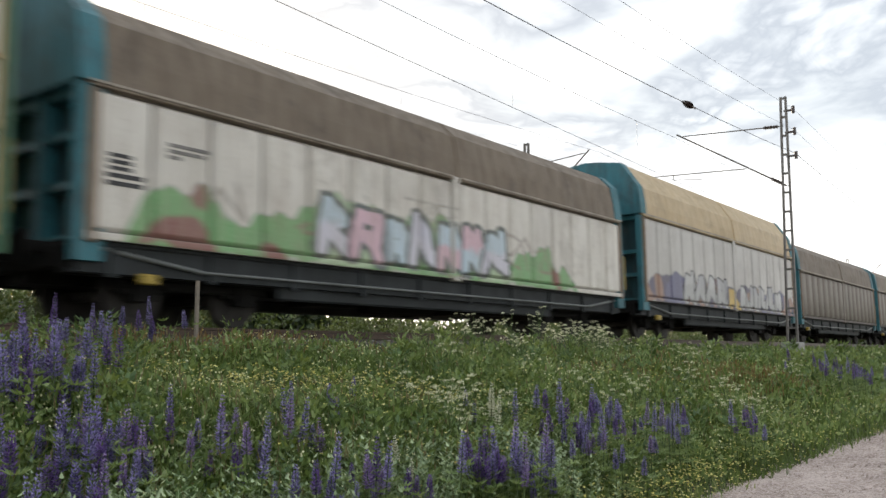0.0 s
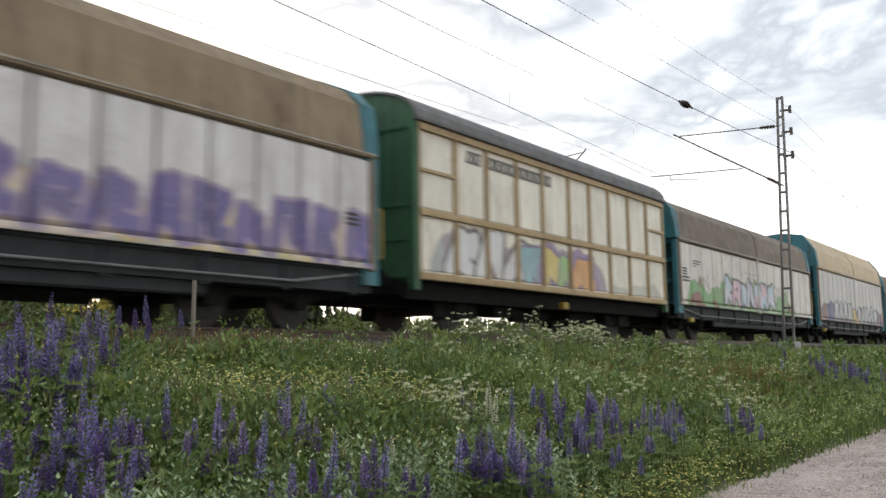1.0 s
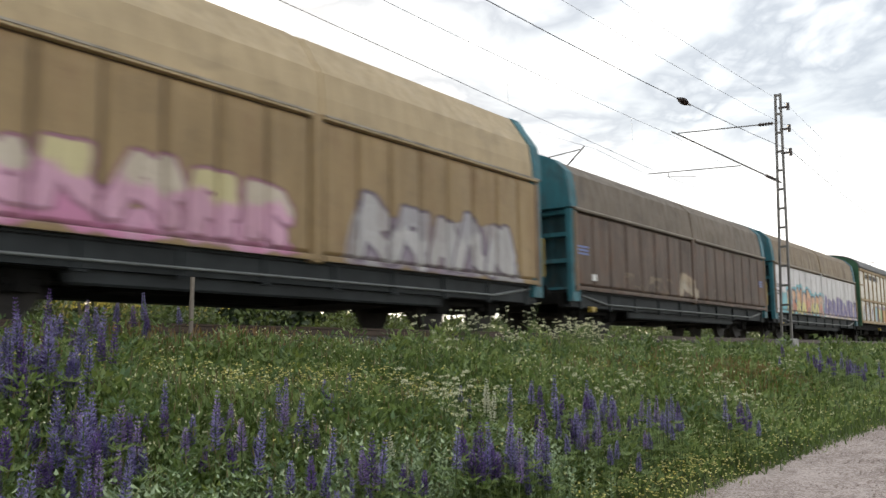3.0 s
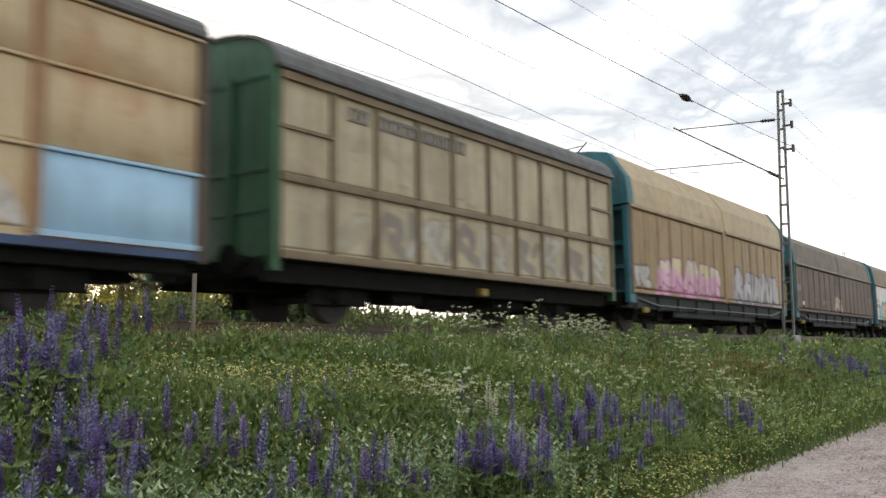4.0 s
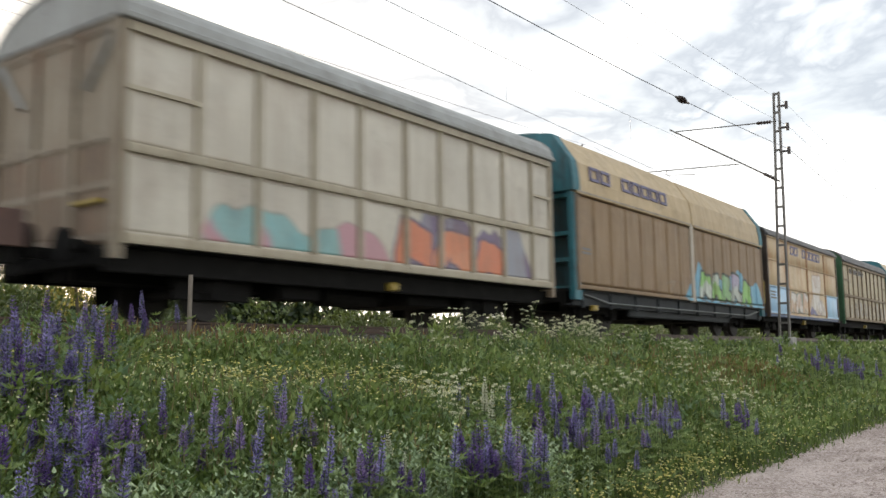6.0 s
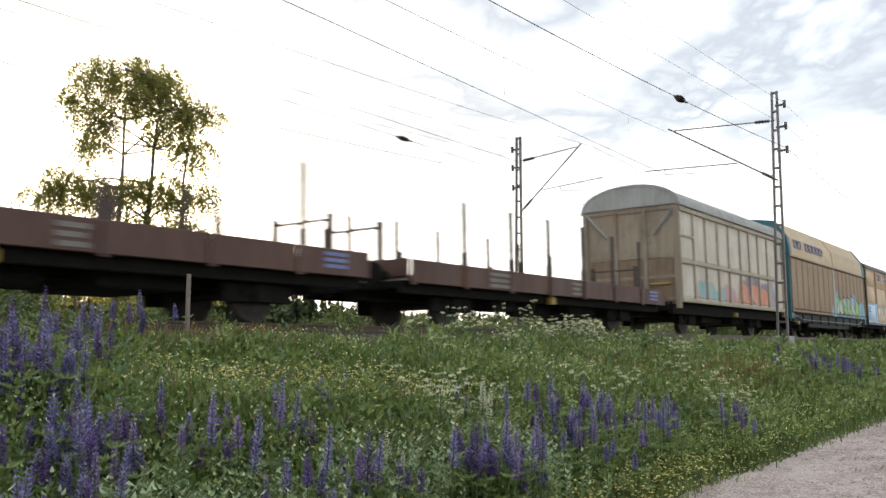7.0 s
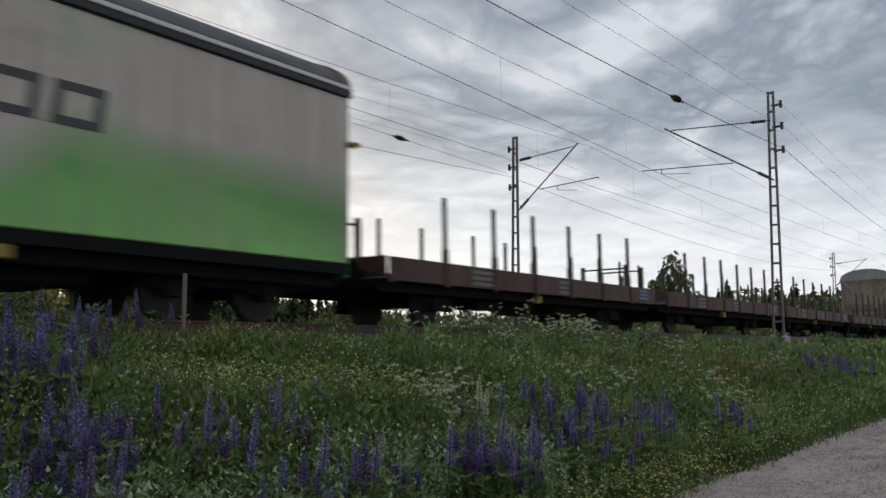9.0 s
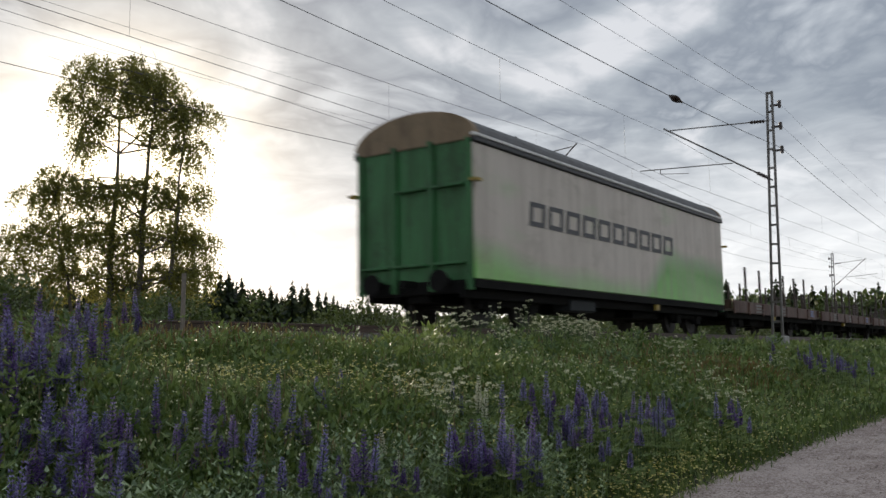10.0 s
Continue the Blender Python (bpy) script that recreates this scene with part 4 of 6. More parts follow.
def flat_wagon(x0, L, seed):
    rng = random.Random(seed)
    root = wagon("stake_wagon", x0, "rust-brown flat wagon with low side boards and upright steel stakes", "wagons of the freight train")
    running_gear(root, L, False, 0.86)
    part("deck", boxes((0.05, L - 0.05, -1.45, 1.45, 0.84, 0.92)), WOOD, root, "grey plank deck")
    brown = BROWN_BOARD
    n = 7
    for s in (-1, 1):
        for i in range(n):
            a, b = 0.04 + (L - 0.08) * i / n, 0.04 + (L - 0.08) * (i + 1) / n
            y0, y1 = min(s * 1.50, s * 1.56), max(s * 1.50, s * 1.56)
            board = part("side_board", boxes((a + 0.02, b - 0.02, y0, y1, 0.78, 1.22), bevel=0.012), brown, root)
            if s < 0:
                part("hinge", boxes((a - 0.05, a + 0.07, -1.60, -1.565, 0.74, 1.0), (a - 0.03, a + 0.05, -1.6, -1.565, 1.0, 1.2)), brown, board)
        for x in ((1.94, 3.77, 5.45, 7.23, 8.98, 10.72) if s < 0 else (1.69, 3.34, 5.0, 7.31, 8.91, 10.64)):
            h = rng.uniform(2.52, 2.6)
            tilt = rng.uniform(-0.02, 0.02)
            bm = bmesh.new()
            vs = add_box(bm, x - 0.036, x + 0.036, s * 1.44 - 0.036, s * 1.44 + 0.036, 0.85, h)
            for v in vs:
                if v.co.z > 1.5:
                    v.co.x += tilt
            add_box(bm, x - 0.055, x + 0.055, s * 1.44 - 0.05, s * 1.44 + 0.05, 0.8, 1.5)
            if rng.random() < 0.35:
                add_box(bm, x + 0.07, x + 0.15, s * 1.42 - 0.04, s * 1.42 + 0.04, 0.85, rng.uniform(1.7, 2.1))
            part("stake", bm, STAKE, root)
    for x, d in ((0.05, -1), (L - 0.05, 1)):
        part("end_board", boxes((min(x, x - d * 0.06), max(x, x - d * 0.06), -1.45, 1.45, 0.86, 1.25), bevel=0.01), brown, root)
        bm = bmesh.new()
        for y in (-0.7, 0.7):
            add_box(bm, x - d * 0.1 - 0.05, x - d * 0.1 + 0.05, y - 0.05, y + 0.05, 0.86, 2.0)
        for z in (1.25, 1.9):
            add_tube(bm, (x - d * 0.1, -0.7, z), (x - d * 0.1, 0.7, z), 0.025)
        part("end_rack", bm, STAKE, root)
    bars(root, "stencil", L * 0.22, 1.14, (0.8, 0.75, 0.8), MARK_GREY, y=-1.566, label="faded white stencilled lines")
    bars(root, "stencil", L * 0.52, 1.14, (0.45, 0.4, 0.45), MARK_GREY, y=-1.566)
    bars(root, "plate", L - 1.2, 1.16, (0.55, 0.55, 0.55), MARK_BLUE, y=-1.566, label="blue and white striped plate", h=0.06)
    part("lamp_bracket", boxes((L * 0.45, L * 0.45 + 0.22, -1.45, -1.3, 0.58, 0.76), bevel=0.02), YELLOW, root, "yellow reflector plate")
    return root


def box_wagon(x0, L):
    """Plain-sided wagon at the train's end, white above and green below."""
    root = wagon("box_wagon", x0, "white box wagon with a green lower side and green end", "wagons of the freight train")
    m, nt, b, N, co = start("white_green_side_paint")
    x, y, z = N.split(co)
    wav = N.noise(N.mapping(co, (0.35, 1, 1.0)), 1.0, 3, 0.5)
    sw = N.math("ADD", N.mapr(x, 8.8, 10.6, 0.0, 1.15), N.mapr(x, 4.5, 0.0, 0.05, 0.55))
    edge = N.math("ADD", 1.0, N.math("ADD", sw, N.math("MULTIPLY", N.math("SUBTRACT", wav, 0.5), 0.5)))
    k = N.mapr(N.math("SUBTRACT", z, edge), -0.35, 0.45, 0.0, 1.0)
    streak = N.noise(N.mapping(co, (3, 3, 0.3)), 1.2, 5, 0.6)
    green = N.ramp(N.math("ADD", N.math("MULTIPLY", wav, 0.6), N.math("MULTIPLY", N.mapr(z, 1.0, 2.2, 1.0, 0.0), 0.4)), [(0.3, (0.10, 0.30, 0.06)), (0.8, (0.28, 0.62, 0.17))])
    col = N.mix(k, green, (0.56, 0.50, 0.435))
    col = N.mix(N.mapr(streak, 0.42, 0.72, 0.0, 0.5), col, (0.30, 0.25, 0.20))
    blot = N.noise(N.mapping(co, (0.8, 1.0, 1.2)), 0.9, 6, 0.7, 0.5)
    col = N.mix(N.mapr(blot, 0.52, 0.72, 0.0, 0.45), col, (0.24, 0.21, 0.15))
    smear = N.noise(N.mapping(co, (0.25, 1.0, 0.7), (3.0, 0, 0)), 1.1, 3, 0.5)
    col = N.mix(N.mapr(smear, 0.55, 0.72, 0.0, 0.45), col, (0.30, 0.50, 0.20))
    nt.links.new(col, b.inputs["Base Color"])
    b.inputs["Roughness"].default_value = 0.5
    bump(nt, b, N.noise(co, 0.7, 3), 0.3, 0.03)
    side = m
    green_end = wagon_paint("bright_green_end_paint", (0.03, 0.16, 0.045), (0.025, 0.035, 0.015), 0.9, 0.5, 21)
    running_gear(root, L, True, 1.0)
    arc = [(1.62 * math.cos(a), 4.0 + 0.68 * math.sin(a)) for a in np.linspace(math.pi, 0, 19)]
    outline = [(-1.62, 3.9)] + arc + [(1.62, 3.9)]
    wall = [(-1.52, 0.92)] + [(y_ * 0.955, z_ - 0.04) for y_, z_ in outline] + [(1.52, 0.92)]
    part("floor", boxes((0.1, L - 0.1, -1.52, 1.52, 0.9, 1.0)), DARK, root)
    for xx, d in ((0.12, -1), (L - 0.12, 1)):
        bm = bmesh.new()
        add_prism(bm, wall, xx, xx + d * 0.05)
        part("end_wall", bm, green_end, root)
        for yy in (-1.47, -0.5, 0.5, 1.47):
            part("end_post", boxes((min(xx, xx + d * 0.14), max(xx, xx + d * 0.14), yy - 0.07, yy + 0.07, 0.75, 4.0 if abs(yy) < 1 else 3.95), bevel=0.015), green_end, root)
        for yy, zz in ((-1.0, 2.95), (0.0, 2.95), (0.0, 1.3), (1.0, 1.3), (-1.0, 1.3)):
            part("step", boxes((min(xx, xx + d * 0.2), max(xx, xx + d * 0.2), yy - 0.4, yy + 0.4, zz, zz + 0.06), bevel=0.01), green_end, root)
        bm = bmesh.new()
        add_prism(bm, [(y_ * 1.01, z_ + 0.02) for y_, z_ in outline], xx - d * 0.1, xx + d * 0.1)
        part("roof_end", bm, TAN_ROOF, root, "dusty brown roof end")
        for s in (-1, 1):
            bm = bmesh.new()
            add_box(bm, min(xx, xx + d * 0.2), max(xx, xx + d * 0.2), s * 1.66 - 0.1, s * 1.66 + 0.1, 3.0, 3.06)
            part("lamp_bracket", bm, YELLOW, root)
    bm = bmesh.new()
    add_prism(bm, outline + [(y_ * 0.97, z_ - 0.05) for y_, z_ in outline][::-1], 0.2, L - 0.2)
    roof = part("roof", bm, DARK_ROOF, root)
    for s in (-1, 1):
        part("eave", boxes((0, L, min(s * 1.55, s * 1.66), max(s * 1.55, s * 1.66), 3.98, 4.05), bevel=0.012), MARK_WHITE, roof)
        part("roof_rail", boxes((0, L, min(s * 1.56, s * 1.65), max(s * 1.56, s * 1.65), 3.86, 3.97), bevel=0.012), STRIPE, roof)
        part("side_wall", boxes((0.06, L - 0.06, min(s * 1.5, s * 1.6), max(s * 1.5, s * 1.6), 0.98, 3.85), bevel=0.02), side, root)
        part("sill_beam", boxes((0.06, L - 0.06, min(s * 1.45, s * 1.58), max(s * 1.45, s * 1.58), 0.8, 0.975)), DARK, root)
    logo(root, 2.3, 11.2, 2.32, 0.56, "oooooooooo", MARK_CHAR, y=-1.605, label="charcoal wordmark")
    part("lamp_bracket", boxes((9.7, 9.95, -1.56, -1.46, 0.62, 0.8), bevel=0.02), YELLOW, root, "yellow reflector plate")
    part("socket_box", boxes((4.6, 6.0, -1.4, -0.9, 0.45, 0.75), bevel=0.03), FRAME, root)
    return root


RUSTY = wagon_paint("rusty_post_paint", (0.20, 0.14, 0.09), (0.08, 0.05, 0.035), 0.6, 0.6, 33, rust=0.4)
PALE_POST = wagon_paint("pale_post_paint", (0.42, 0.37, 0.30), (0.2, 0.16, 0.11), 0.5, 0.55, 32)
BROWN_BOARD = wagon_paint("red_brown_board_paint", (0.085, 0.04, 0.029), (0.05, 0.03, 0.024), 0.7, 0.6, 31, rust=0.3)
STAKE = plain("rusty_stake_steel", (0.06, 0.045, 0.038), 0.6, 0.3, 0.4, 4)
WHITE = (0.64, 0.61, 0.555)


def build_train():
    # brown wagon far ahead, and one more beyond it
    brown1 = wagon_paint("brown_side_paint_ahead", (0.15, 0.125, 0.10), (0.42, 0.38, 0.33), 0.4, 0.6, 41)
    slide_wagon(71.3, 15.4, False, GREY_ROOF, brown1, TEAL, "brown sliding-wall wagon with teal ends far ahead in the train", channel_shade=(0.07, 0.055, 0.045))
    slide_wagon(55.2, 15.4, False, GREY_ROOF, brown1, TEAL, "brown sliding-wall wagon with a grey roof and teal ends", channel_shade=(0.07, 0.055, 0.045))
    slide_wagon(38.9, 15.4, False, GREY_ROOF, brown1, TEAL, "dirty brown sliding-wall wagon with scraped lower panels", channel_shade=(0.07, 0.055, 0.045))
    w2 = wagon_paint("white_side_paint_tagged_dark", (0.53, 0.51, 0.48), (0.3, 0.27, 0.23), 0.4, 0.5, 42, sprayed=True)
    a2 = mural(fill(0.1, 15.2, 0.9, 1.85, ((0.05, 0.05, 0.12), (0.30, 0.17, 0.12), (0.07, 0.06, 0.12), (0.1, 0.1, 0.2)), 1.0, 0.15),
               signs(3.0, 6.9, 1.05, 2.05, 4, 0.16, ((0.5, 0.5, 0.5), (0.4, 0.4, 0.42)), ((0.4, 0.4, 0.4),), (0.05, 0.05, 0.06), None, 4),
               signs(6.9, 8.0, 1.0, 1.8, 1, 0.16, ((0.55, 0.36, 0.06),), ((0.6, 0.4, 0.08),), (0.05, 0.05, 0.06), None, 6),
               signs(8.2, 13.2, 1.05, 2.0, 5, 0.16, ((0.5, 0.5, 0.5), (0.38, 0.38, 0.4)), ((0.42, 0.42, 0.42),), (0.05, 0.05, 0.06), None, 9))
    slide_wagon(22.85, 15.2, True, BEIGE_ROOF, w2, TEAL, "white sliding-wall wagon with beige roof and dark sprayed lettering", panels=8, art=a2)
    w3 = wagon_paint("white_side_paint_tagged_pale", WHITE, (0.33, 0.28, 0.22), 0.6, 0.5, 43, rust=0.18, sprayed=True)
    red, leaf = (0.20, 0.055, 0.045), (0.13, 0.34, 0.12)
    ice, rose = (0.44, 0.56, 0.64), (0.62, 0.40, 0.48)
    a3 = mural(fill(0.7, 13.0, 0.95, 1.75, (red, leaf, leaf, leaf, leaf, leaf), 2.0, 0.3, 2.6), fill(0.8, 2.2, 0.95, 1.55, (red, red), 5.0, 0.2),
               scrawl(2.0, 4.6, 1.5, 2.3, (0.24, 0.15, 0.11), 3, 0.055, 3, 0.8), scrawl(9.6, 12.6, 1.3, 2.1, (0.24, 0.13, 0.10), 4, 0.05, 8, 0.8),
               fill(4.2, 10.2, 1.0, 2.05, ((0.30, 0.45, 0.24), leaf, (0.36, 0.5, 0.3)), 4.0, 0.3, 2.6), scrawl(5.0, 10.4, 1.9, 2.4, (0.22, 0.17, 0.12), 5, 0.04, 12, 0.7),
               signs(4.2, 9.8, 1.12, 2.15, 7, 0.19, (ice, rose, ice, (0.55, 0.55, 0.66)), ((0.58, 0.57, 0.66), rose, ice), (0.04, 0.07, 0.07), None, 3, grow=0.09))
    r = slide_wagon(6.0, 15.7, False, GREY_ROOF, w3, TEAL, "white sliding-wall wagon with grey roof and pale-blue sprayed mural", art=a3)
    bars(r, "stencil", 0.45, 2.16, (0.34, 0.34, 0.34), STRIPE, y=-1.63, h=0.05)
    bars(r, "stencil", 0.42, 1.9, (0.55, 0.55), STRIPE, y=-1.63, h=0.06)
    bars(r, "stencil", 1.35, 2.45, (0.7, 0.6, 0.2), MARK_GREY, y=-1.63, h=0.05)
    cols = (0.08, 1.3, 2.42, 3.62, 4.75, 6.02, 7.1, 8.2, 9.4, 10.6, 11.8)
    rail = wagon_paint("rusty_rail_paint", (0.40, 0.285, 0.15), (0.2, 0.13, 0.07), 0.5, 0.6, 51, rust=0.3)
    w4 = wagon_paint("cream_side_paint_tagged", (0.76, 0.72, 0.62), (0.36, 0.29, 0.19), 0.5, 0.5, 44, rust=0.22, sprayed=True)
    silver = (0.64, 0.64, 0.65)
    a4 = mural(fill(0.4, 8.0, 1.0, 1.95, ((0.30, 0.26, 0.36), (0.35, 0.45, 0.5), (0.28, 0.2, 0.32)), 3.0, 0.2, cover=0.8),
               signs(0.9, 4.2, 1.0, 2.15, 3, 0.24, (silver,), (silver,), (0.05, 0.05, 0.07), None, 1, 0.2, grow=0.09),
               signs(3.7, 4.9, 1.0, 2.0, 1, 0.24, ((0.16, 0.36, 0.42),), ((0.22, 0.42, 0.46),), (0.12, 0.1, 0.2), None, 2),
               signs(4.7, 5.7, 1.0, 1.95, 1, 0.2, ((0.62, 0.48, 0.12),), ((0.66, 0.52, 0.16),), (0.15, 0.1, 0.22), (0.26, 0.17, 0.34), 3),
               signs(5.4, 6.3, 1.0, 1.95, 1, 0.2, ((0.25, 0.45, 0.18),), ((0.3, 0.5, 0.22),), (0.15, 0.1, 0.22), None, 4),
               signs(6.0, 7.2, 1.05, 1.95, 1, 0.22, ((0.62, 0.28, 0.08),), ((0.66, 0.33, 0.12),), (0.15, 0.1, 0.22), (0.26, 0.17, 0.34), 5),
               fill(8.0, 11.7, 1.0, 1.4, ((0.42, 0.55, 0.5), (0.5, 0.52, 0.46)), 6.0, 0.12, cover=0.5))
    r = framed_wagon(-6.75, 11.9, w4, rail, GREEN, DARK_ROOF, "cream covered wagon with rusty frames, green ends and white tag", cols, art=a4)
    logo(r, 1.7, 5.2, 3.42, 0.25, "oo oooooooooo", MARK_GREY, y=-1.605, label="faded grey wordmark")
    w5 = wagon_paint("grey_white_side_paint_tagged", (0.66, 0.64, 0.63), (0.34, 0.30, 0.26), 0.55, 0.5, 45, rust=0.15, sprayed=True)
    cyan, amber, lemon, plum = (0.08, 0.42, 0.50), (0.66, 0.33, 0.14), (0.66, 0.56, 0.14), (0.075, 0.05, 0.23)
    a5 = mural(fill(0.7, 8.1, 0.95, 1.8, (cyan, (0.12, 0.5, 0.56), cyan), 2.0, 0.22, 2.4),
               signs(1.7, 7.8, 1.02, 2.05, 8, 0.175, (amber, (0.68, 0.38, 0.2)), (lemon, (0.62, 0.2, 0.1), lemon), (0.04, 0.03, 0.05), cyan, 6, 0.1, grow=0.085),
               fill(8.0, 15.1, 0.95, 1.75, ((0.60, 0.45, 0.36), (0.62, 0.5, 0.2), (0.62, 0.5, 0.42), (0.55, 0.40, 0.14)), 8.0, 0.12, 2.5),
               signs(8.05, 15.0, 1.08, 2.0, 9, 0.165, (plum, (0.09, 0.06, 0.27)), (plum, (0.07, 0.05, 0.2), (0.1, 0.07, 0.28)), (0.30, 0.22, 0.36), None, 11))
    r = slide_wagon(-23.05, 15.25, False, TAN_ROOF, w5, TEAL, "pale grey sliding-wall wagon with orange, yellow and purple sprayed lettering", art=a5)
    bars(r, "stencil", 0.45, 2.16, (0.34, 0.34), STRIPE, y=-1.63, h=0.05)
    bars(r, "stencil", 0.42, 1.9, (0.55, 0.55), STRIPE, y=-1.63, h=0.06)
    bars(r, "stencil", 14.35, 1.95, (0.34, 0.34, 0.34), STRIPE, y=-1.63, h=0.05)
    w6 = wagon_paint("brown_side_paint_scratched", (0.115, 0.075, 0.053), (0.045, 0.032, 0.025), 0.75, 0.6, 46, rust=0.5, sprayed=True)
    a6 = mural(scrawl(2.2, 6.4, 1.15, 1.6, (0.34, 0.25, 0.165), 9, 0.06, 5, 0.85), signs(6.9, 8.3, 1.12, 1.85, 1, 0.14, ((0.46, 0.36, 0.24),), ((0.5, 0.42, 0.32),), (0.3, 0.22, 0.15), None, 3),
               scrawl(9.0, 14.5, 1.15, 1.5, (0.34, 0.25, 0.17), 8, 0.045, 9, 0.8))
    r = slide_wagon(-39.9, 15.9, False, GREY_ROOF, w6, TEAL, "dark brown sliding-wall wagon with bright teal ends and scuffed lower edge", channel_shade=(0.06, 0.042, 0.034), art=a6)
    bars(r, "plate", 0.25, 2.12, (0.62, 0.62, 0.62), MARK_BLUE, y=-1.64, label="blue and white striped plate", h=0.05)
    bars(r, "plate", 14.9, 2.1, (0.4, 0.4, 0.4), MARK_BLUE, y=-1.64, label="blue and white striped plate", h=0.05)
    bars(r, "plate", 1.05, 1.45, (0.22,), MARK_WHITE, y=-1.64, h=0.16)
    w7 = wagon_paint("tan_side_paint_tagged", (0.32, 0.215, 0.10), (0.17, 0.115, 0.065), 0.5, 0.55, 47, rust=0.3, sprayed=True)
    a7 = mural(fill(8.4, 14.2, 0.95, 2.1, ((0.20, 0.17, 0.24), (0.34, 0.33, 0.35), (0.24, 0.2, 0.27)), 2.0, 0.25),
               signs(8.6, 13.7, 1.05, 2.3, 5, 0.2, ((0.42, 0.41, 0.42), (0.34, 0.33, 0.36)), ((0.46, 0.45, 0.46), (0.5, 0.49, 0.5)), (0.10, 0.08, 0.13), None, 3, 0.15),
               signs(0.3, 1.3, 1.1, 1.85, 1, 0.12, ((0.52, 0.5, 0.48),), ((0.55, 0.53, 0.5),), (0.12, 0.1, 0.1), None, 2),
               fill(1.7, 7.4, 1.0, 1.6, ((0.62, 0.24, 0.42), (0.66, 0.33, 0.5), (0.6, 0.22, 0.4)), 5.0, 0.12),
               signs(1.9, 7.2, 1.2, 2.25, 5, 0.16, ((0.60, 0.52, 0.42), (0.62, 0.55, 0.3)), ((0.66, 0.36, 0.5),), (0.3, 0.12, 0.2), None, 7))
    slide_wagon(-56.4, 15.1, True, BEIGE_ROOF, w7, TEAL, "tan sliding-wall wagon with tall beige roof and grey tags", channel_shade=(0.16, 0.11, 0.065), art=a7)
    w8 = wagon_paint("yellowed_side_paint_tagged", (0.44, 0.375, 0.25), (0.21, 0.16, 0.1), 0.55, 0.55, 48, rust=0.3, sprayed=True)
    rail8 = wagon_paint("brown_rail_paint", (0.20, 0.145, 0.085), (0.1, 0.07, 0.045), 0.5, 0.6, 52)
    a8 = mural(scrawl(0.6, 2.2, 1.1, 1.8, (0.48, 0.44, 0.36), 4, 0.09, 2, 0.6), signs(2.2, 11.2, 1.1, 2.05, 8, 0.10, ((0.19, 0.17, 0.16), (0.46, 0.43, 0.38)), ((0.22, 0.2, 0.18), (0.44, 0.42, 0.37)), (0.30, 0.25, 0.17), None, 4, 0.2, grow=0.02),
               scrawl(1.8, 6.0, 1.8, 2.5, (0.25, 0.2, 0.15), 4, 0.035, 6, 0.7))
    r = framed_wagon(-69.22, 11.9, w8, rail8, GREEN, DARK_ROOF, "yellowed covered wagon with brown frames, green ends and faint tags", cols, art=a8)
    logo(r, 1.7, 5.2, 3.42, 0.25, "oo oooooooooo", MARK_GREY, y=-1.605, label="faded grey wordmark")
    banded_wagon(-82.34, 11.8)
    w9 = wagon_paint("brown_tan_side_paint_tagged", (0.255, 0.165, 0.085), (0.13, 0.085, 0.05), 0.5, 0.55, 49, rust=0.3, sprayed=True)
    sky_blue, lime = (0.13, 0.42, 0.60), (0.26, 0.58, 0.16)
    a9 = mural(fill(7.3, 15.6, 0.95, 1.75, (sky_blue, (0.17, 0.47, 0.62), sky_blue), 3.0, 0.22, 1.5), fill(8.0, 9.3, 0.95, 2.3, (sky_blue, sky_blue), 1.0, 0.15), fill(10.6, 13.6, 0.95, 2.1, (sky_blue, (0.16, 0.46, 0.62)), 5.0, 0.25),
               signs(8.6, 13.8, 1.08, 2.15, 5, 0.21, (lime, (0.52, 0.6, 0.5), (0.3, 0.56, 0.3), (0.42, 0.38, 0.52)), ((0.55, 0.62, 0.55), lime, (0.28, 0.55, 0.25)), (0.03, 0.06, 0.06), None, 8, grow=0.085),
               scrawl(3.6, 7.2, 1.15, 1.55, (0.5, 0.43, 0.32), 4, 0.05, 5, 0.6))
    r = slide_wagon(-98.65, 15.6, True, BEIGE_ROOF, w9, TEAL, "tan-brown sliding-wall wagon with beige roof and blue and green tag", post_mat=PALE_POST, channel_shade=(0.14, 0.1, 0.06), art=a9)
    logo(r, 1.0, 6.2, 3.8, 0.38, "oo ooooo", MARK_VIOLET, y=-1.635, lean=0.13, label="faded violet wordmark")
    bars(r, "stencil", 0.45, 2.05, (0.45, 0.45), MARK_GREY, y=-1.63, h=0.06)
    w10 = wagon_paint("white_side_paint_red_tag", (0.56, 0.52, 0.44), (0.33, 0.27, 0.2), 0.45, 0.5, 50, rust=0.2, sprayed=True)
    kend = wagon_paint("beige_end_paint", (0.27, 0.225, 0.165), (0.16, 0.11, 0.075), 0.7, 0.6, 53, rust=0.4)
    krail = wagon_paint("cream_rail_paint", (0.42, 0.37, 0.28), (0.22, 0.16, 0.1), 0.5, 0.6, 54)
    kroof = wagon_paint("pale_grey_roof", (0.33, 0.34, 0.33), (0.2, 0.18, 0.15), 0.6, 0.55, 55)
    coral, grape = (0.62, 0.17, 0.075), (0.13, 0.085, 0.19)
